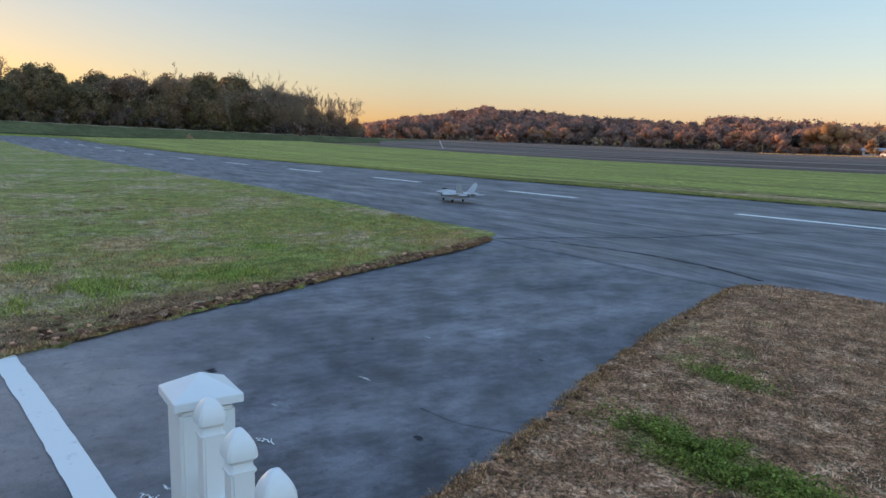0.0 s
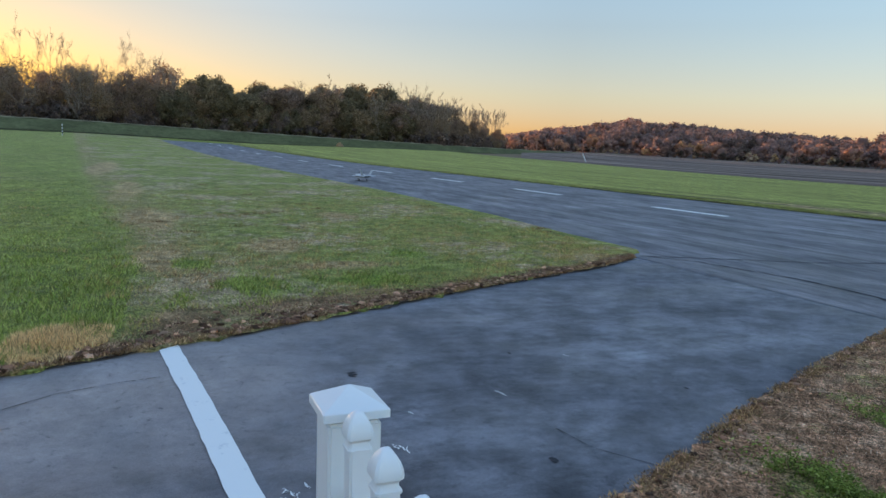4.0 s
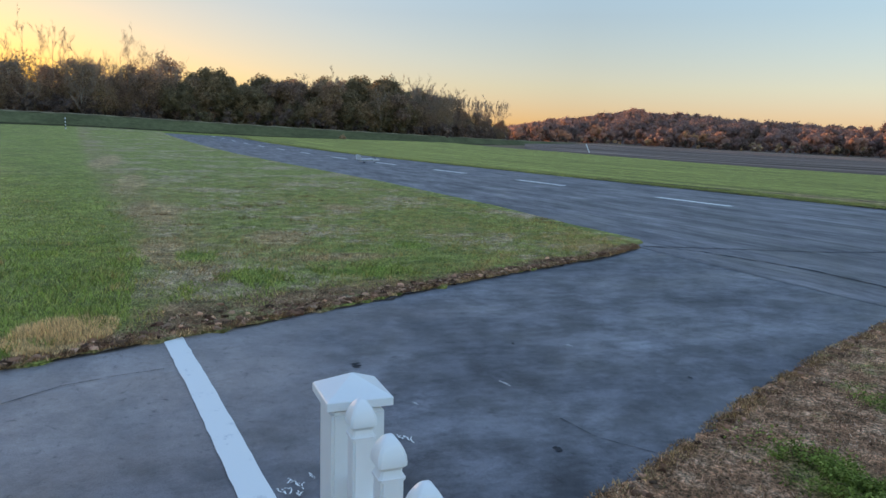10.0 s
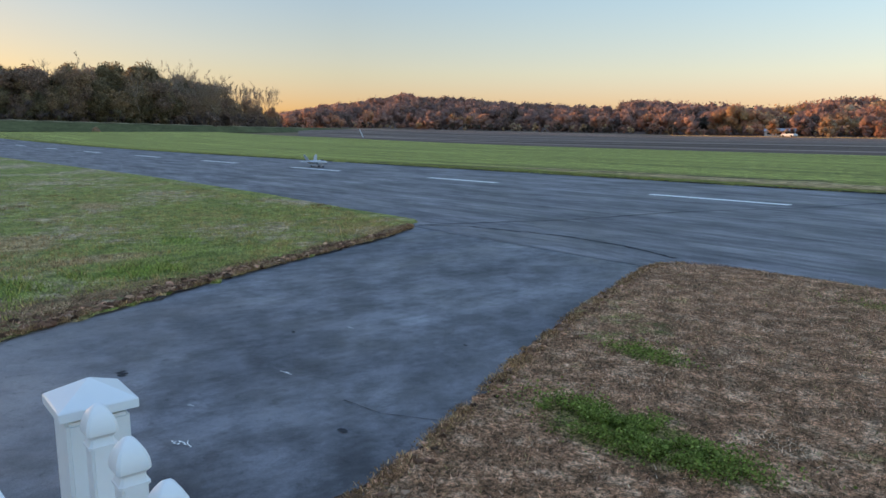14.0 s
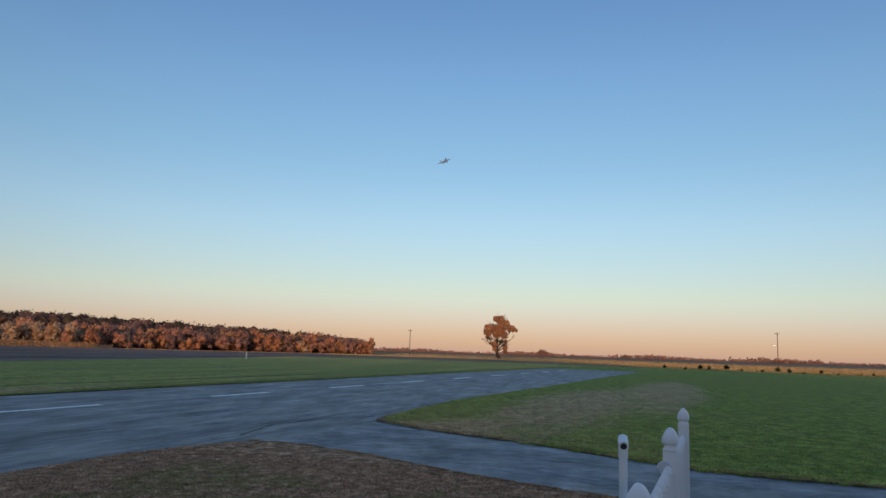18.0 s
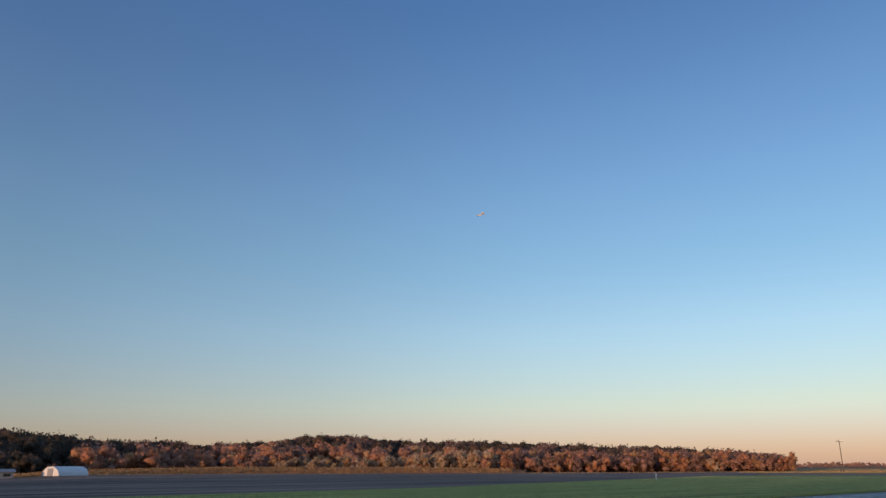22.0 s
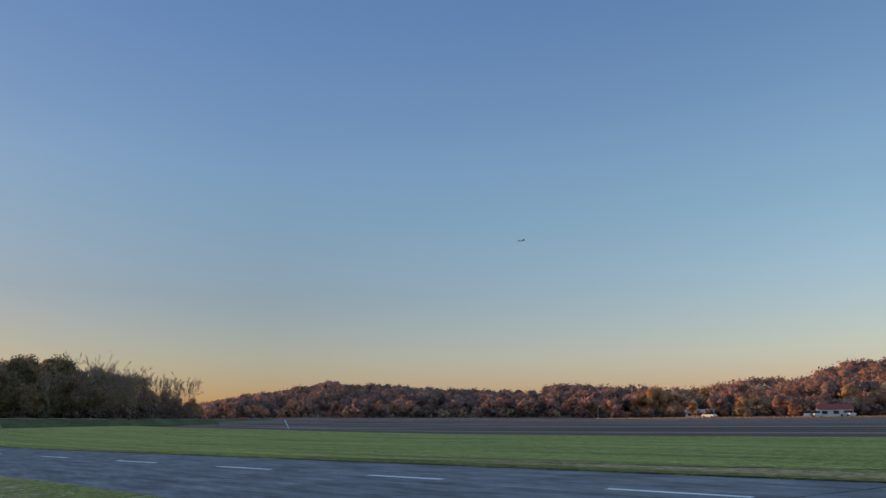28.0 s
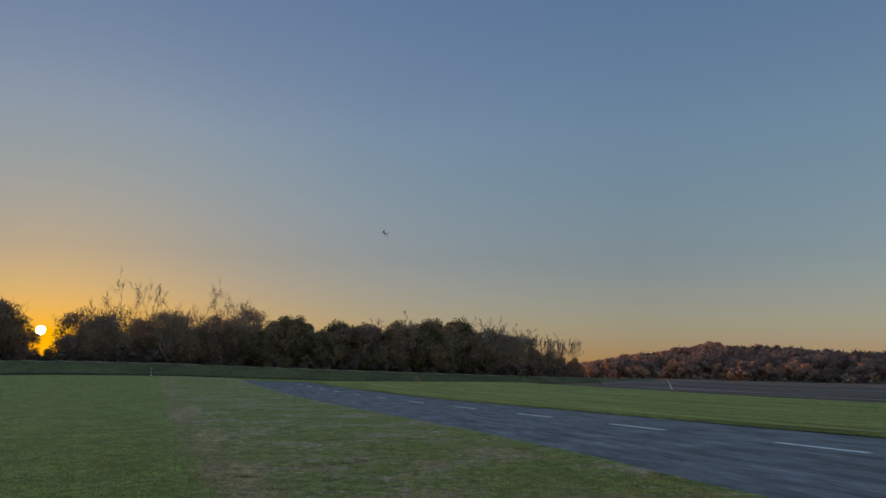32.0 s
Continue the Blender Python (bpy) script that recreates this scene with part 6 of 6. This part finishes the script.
# a worn band of dead grass along the lawn's edge
n = 60000
by = rng.uniform(-5, 7.0, n)
bx = at_y(LEFT_EDGE, by) - np.abs(rng.normal(0, 0.5, n)) * np.interp(by, [-5, -1.2, -0.2, 0.2, 1.0, 1.7, 2.6, 3.5, 7], [0.15, 0.2, 0.5, 1.05, 0.9, 0.75, 0.5, 0.4, 0.3]) * (0.5 + 0.8 * field_noise(by, by, 0.5, 71))
keep = field_noise(bx, by, 0.16, 72) > 0.25
bx, by = bx[keep], by[keep]
blades("dead_grass_band", bx, by, rng.uniform(0.015, 0.05, len(bx)), rng.uniform(0.005, 0.011, len(bx)), 0.66 + 0.22 * field_noise(bx, by, 0.09, 73) + rng.normal(0, 0.06, len(bx)), 1.35, MAT_DRY_BLADE, "band of brown dead grass along the lawn's asphalt edge")
# frayed turf where the grass meets the asphalt
for name, table, y0, y1, s in (("lawn_edge", LEFT_EDGE, -5, 7.1, 1), ("island_edge", ISLE_LEFT, -0.4, 7.4, -1), ("island_rim", ISLE_RIGHT, -0.2, 7.3, 1), ("east_edge", RIGHT_EDGE, -4, 7.0, -1)):
    n = 20000
    by = rng.uniform(y0, y1, n)
    bx = at_y(table, by) + s * np.minimum(rng.normal(-0.03, 0.045, n), 0.06)
    keep = field_noise(bx, by, 0.12, 51) > 0.35
    bx, by = bx[keep], by[keep]
    blades(name, bx, by, rng.uniform(0.012, 0.036, len(bx)) * (1.5 if name == "lawn_edge" else 1.0), rng.uniform(0.005, 0.011, len(bx)), 0.6 + 0.32 * field_noise(bx, by, 0.3, 52) + rng.normal(0, 0.06, len(bx)), 1.2, MAT_BLADE, "frayed straw-brown turf along the asphalt edge")
n = 40000
yw, f = rng.uniform(-47, -9.5, n), rng.uniform(0.02, 0.75, n)
bx, by = polar(yw, edge_r(yw) - 8 + 22 * f)
bz = land(bx, by) - 0.15 + np.sin(np.pi * f) ** 0.7 * np.interp(yw, [-48, -40, -26, -17, -9], [1.3, 1.9, 1.9, 1.2, 0.3])
blades("bank_grass", bx, by, rng.uniform(0.25, 0.6, n), rng.uniform(0.08, 0.25, n), rng.uniform(0.58, 0.73, n), 0.5, MAT_BLADE, "rust-coloured dry grass standing on the bank", bz)
# clods of dead turf along the ragged edges
for name, table, y0, y1, s, n in (("lawn_clods", LEFT_EDGE, -1.6, 6.0, -1, 520), ("island_clods", ISLE_LEFT, 0.2, 7.2, 1, 160)):
    by = rng.uniform(y0, y1, n)
    bx = at_y(table, by) + s * np.abs(rng.normal(0.0, 0.3, n)) * (np.interp(by, [-1.2, -0.2, 0.2, 1.0, 1.7, 2.6, 3.5, 7], [0.25, 0.4, 1.0, 0.9, 0.75, 0.5, 0.4, 0.3]) if s < 0 else 0.35)
    cv, cf = lumps(np.stack([bx, by, land(bx, by) + 0.03], -1), rng.uniform(0.012, 0.042, n) * (1 if s < 0 else 0.55), COARSE_BALL, 0.32, 0.6)
    tagged(from_arrays(name, cv, cf, MAT_DRY_BLADE, tint=np.clip(rng.choice([0.56, 0.66, 0.72, 0.78, 0.8, 0.88], n) + rng.normal(0, 0.02, n), 0, 1).repeat(len(COARSE_BALL[0]))), "brown clods of dead turf along the asphalt edge", "turf", kind="stuff")
# loose dead clumps on the lawn
spots = np.concatenate([[(-15.8, 1.5), (-15.9, 1.9), (-16.1, 2.25), (-16.4, 2.6), (-13.3, 2.5), (-18, 6.85), (-12.35, 7.2), (-12.9, 7.35), (-26.3, 1.8), (-14.5, 0.2), (-12.9, 0.7)], rng.uniform((-24, 0.2), (-8.5, 6.0), (6, 2))])
which = rng.integers(0, len(spots), 1600)
bx, by = spots[which, 0] + rng.normal(0, 0.1, 1600) * rng.uniform(0.3, 1.4, len(spots))[which], spots[which, 1] + rng.normal(0, 0.12, 1600)
keep = bx < at_y(LEFT_EDGE, by) - 0.05
bx, by = bx[keep], by[keep]
blades("dead_clumps", bx, by, rng.uniform(0.03, 0.08, len(bx)), rng.uniform(0.008, 0.018, len(bx)), rng.uniform(0.73, 0.82, len(bx)), 1.1, MAT_BLADE, "scattered dark dead grass clumps on the lawn")

# ---- what moves ----


def motions():
    """Taxi out, turn at the far end, take off, then a wide climbing circuit to the left."""
    taxi = [(0, -15.6, 10.5, 183), (1, -18.9, 10.4, 184), (2, -23.3, 10.05, 187), (3, -27.5, 9.4, 187), (3.5, -29.5, 9.1, 186), (5.5, -37.0, 8.7, 181), (6, -38.2, 8.7, 175), (6.5, -39.1, 8.85, 165), (7, -39.9, 9.1, 154), (7.5, -40.8, 9.7, 142),
            (8, -41.7, 10.4, 130), (8.5, -42.2, 10.9, 118), (9, -42.4, 11.2, 108), (9.5, -42.7, 11.6, 98), (10, -42.8, 12.1, 82), (10.5, -42.6, 12.9, 62), (11, -41.7, 13.8, 40), (11.5, -40.3, 14.55, 18), (12, -38.6, 14.85, 3), (12.5, -36.5, 14.85, 0), (13, -33.8, 14.75, -1),
            (13.5, -30.6, 14.8, 0), (14, -26.3, 14.8, 0), (14.5, -19.6, 14.6, -1), (15, -10.7, 14.35, -1), (15.2, -7.3, 14.25, -1), (15.5, -1.8, 14.15, 0)]
    rows = [(t, pose(x, y, float(land(x, y)) + 0.012, 0, 0, h)) for t, x, y, h in taxi]
    # seconds, yaw and height angle from the pilots' line, metres away, heading, nose up, bank to the left
    flight = [(16.2, -36.8, 0.6, 20.0, 3, 5, 0), (16.9, -57.5, 5.6, 29.0, 4, 16, 3), (17.5, -69.87, 11.19, 44, 4, 22, 10), (18, -71.62, 14.8, 58, 8, 24, 18), (18.5, -71.46, 17.53, 76, 14, 24, 25), (19, -70.06, 19.37, 88, 22, 22, 32), (19.5, -67.76, 20.59, 98, 32, 20, 38),
              (20, -64.61, 21.27, 106, 44, 16, 42), (20.5, -60.72, 21.49, 112, 58, 12, 45), (21, -56.19, 21.2, 117, 74, 6, 48), (21.5, -50.8, 20.41, 120, 92, 0, 48), (22, -44.98, 19.18, 122, 112, -6, 46), (22.5, -38.71, 17.47, 123, 130, -9, 40),
              (23, -31.99, 15.76, 123, 145, -8, 30), (23.5, -24.96, 14.49, 123, 157, -5, 20), (24, -17.63, 13.85, 122, 166, -2, 12), (24.5, -10.32, 13.82, 121, 172, 0, 8), (25, -3.04, 14.02, 120, 178, 1, 6), (25.5, 4.03, 13.87, 119, 184, 0, 6), (26, 10.85, 13.61, 117, 191, -1, 10), (26.5, 17.63, 13.34, 116, 197, -1, 18),
              (28.5, 44.49, 13.05, 138, 222, 1, 30), (29, 50.93, 13.33, 134, 236, 2, 38), (29.5, 57.12, 13.74, 128, 251, 1, 44), (30, 62.93, 13.81, 121, 267, 0, 48), (30.5, 68.26, 13.58, 112, 284, -2, 50), (31, 73.25, 12.7, 101, 303, -3, 50), (31.5, 76.87, 11.82, 84, 321, -4, 48), (32, 78.47, 11.17, 70, 340, -5, 47)]
    for t, yw, up, r, head, nose, bank in flight:
        c = r * math.cos(radians(up))
        e = np.array([[p[0], *p[1:4]] for p in PATH])
        ex, ey, ez = (float(np.interp(t, e[:, 0], e[:, k])) for k in (1, 2, 3))
        x, y = polar(yw, c)
        m = Matrix.Translation((ex + float(x), ey + float(y), ez + r * math.sin(radians(up)))) @ Matrix.Rotation(radians(head), 4, "Z") @ Matrix.Rotation(radians(-nose), 4, "Y") @ Matrix.Rotation(radians(-bank), 4, "X") @ Matrix.Translation((0, 0, -0.22))
        rows.append((t, m))
    walk(jet, rows)


motions()
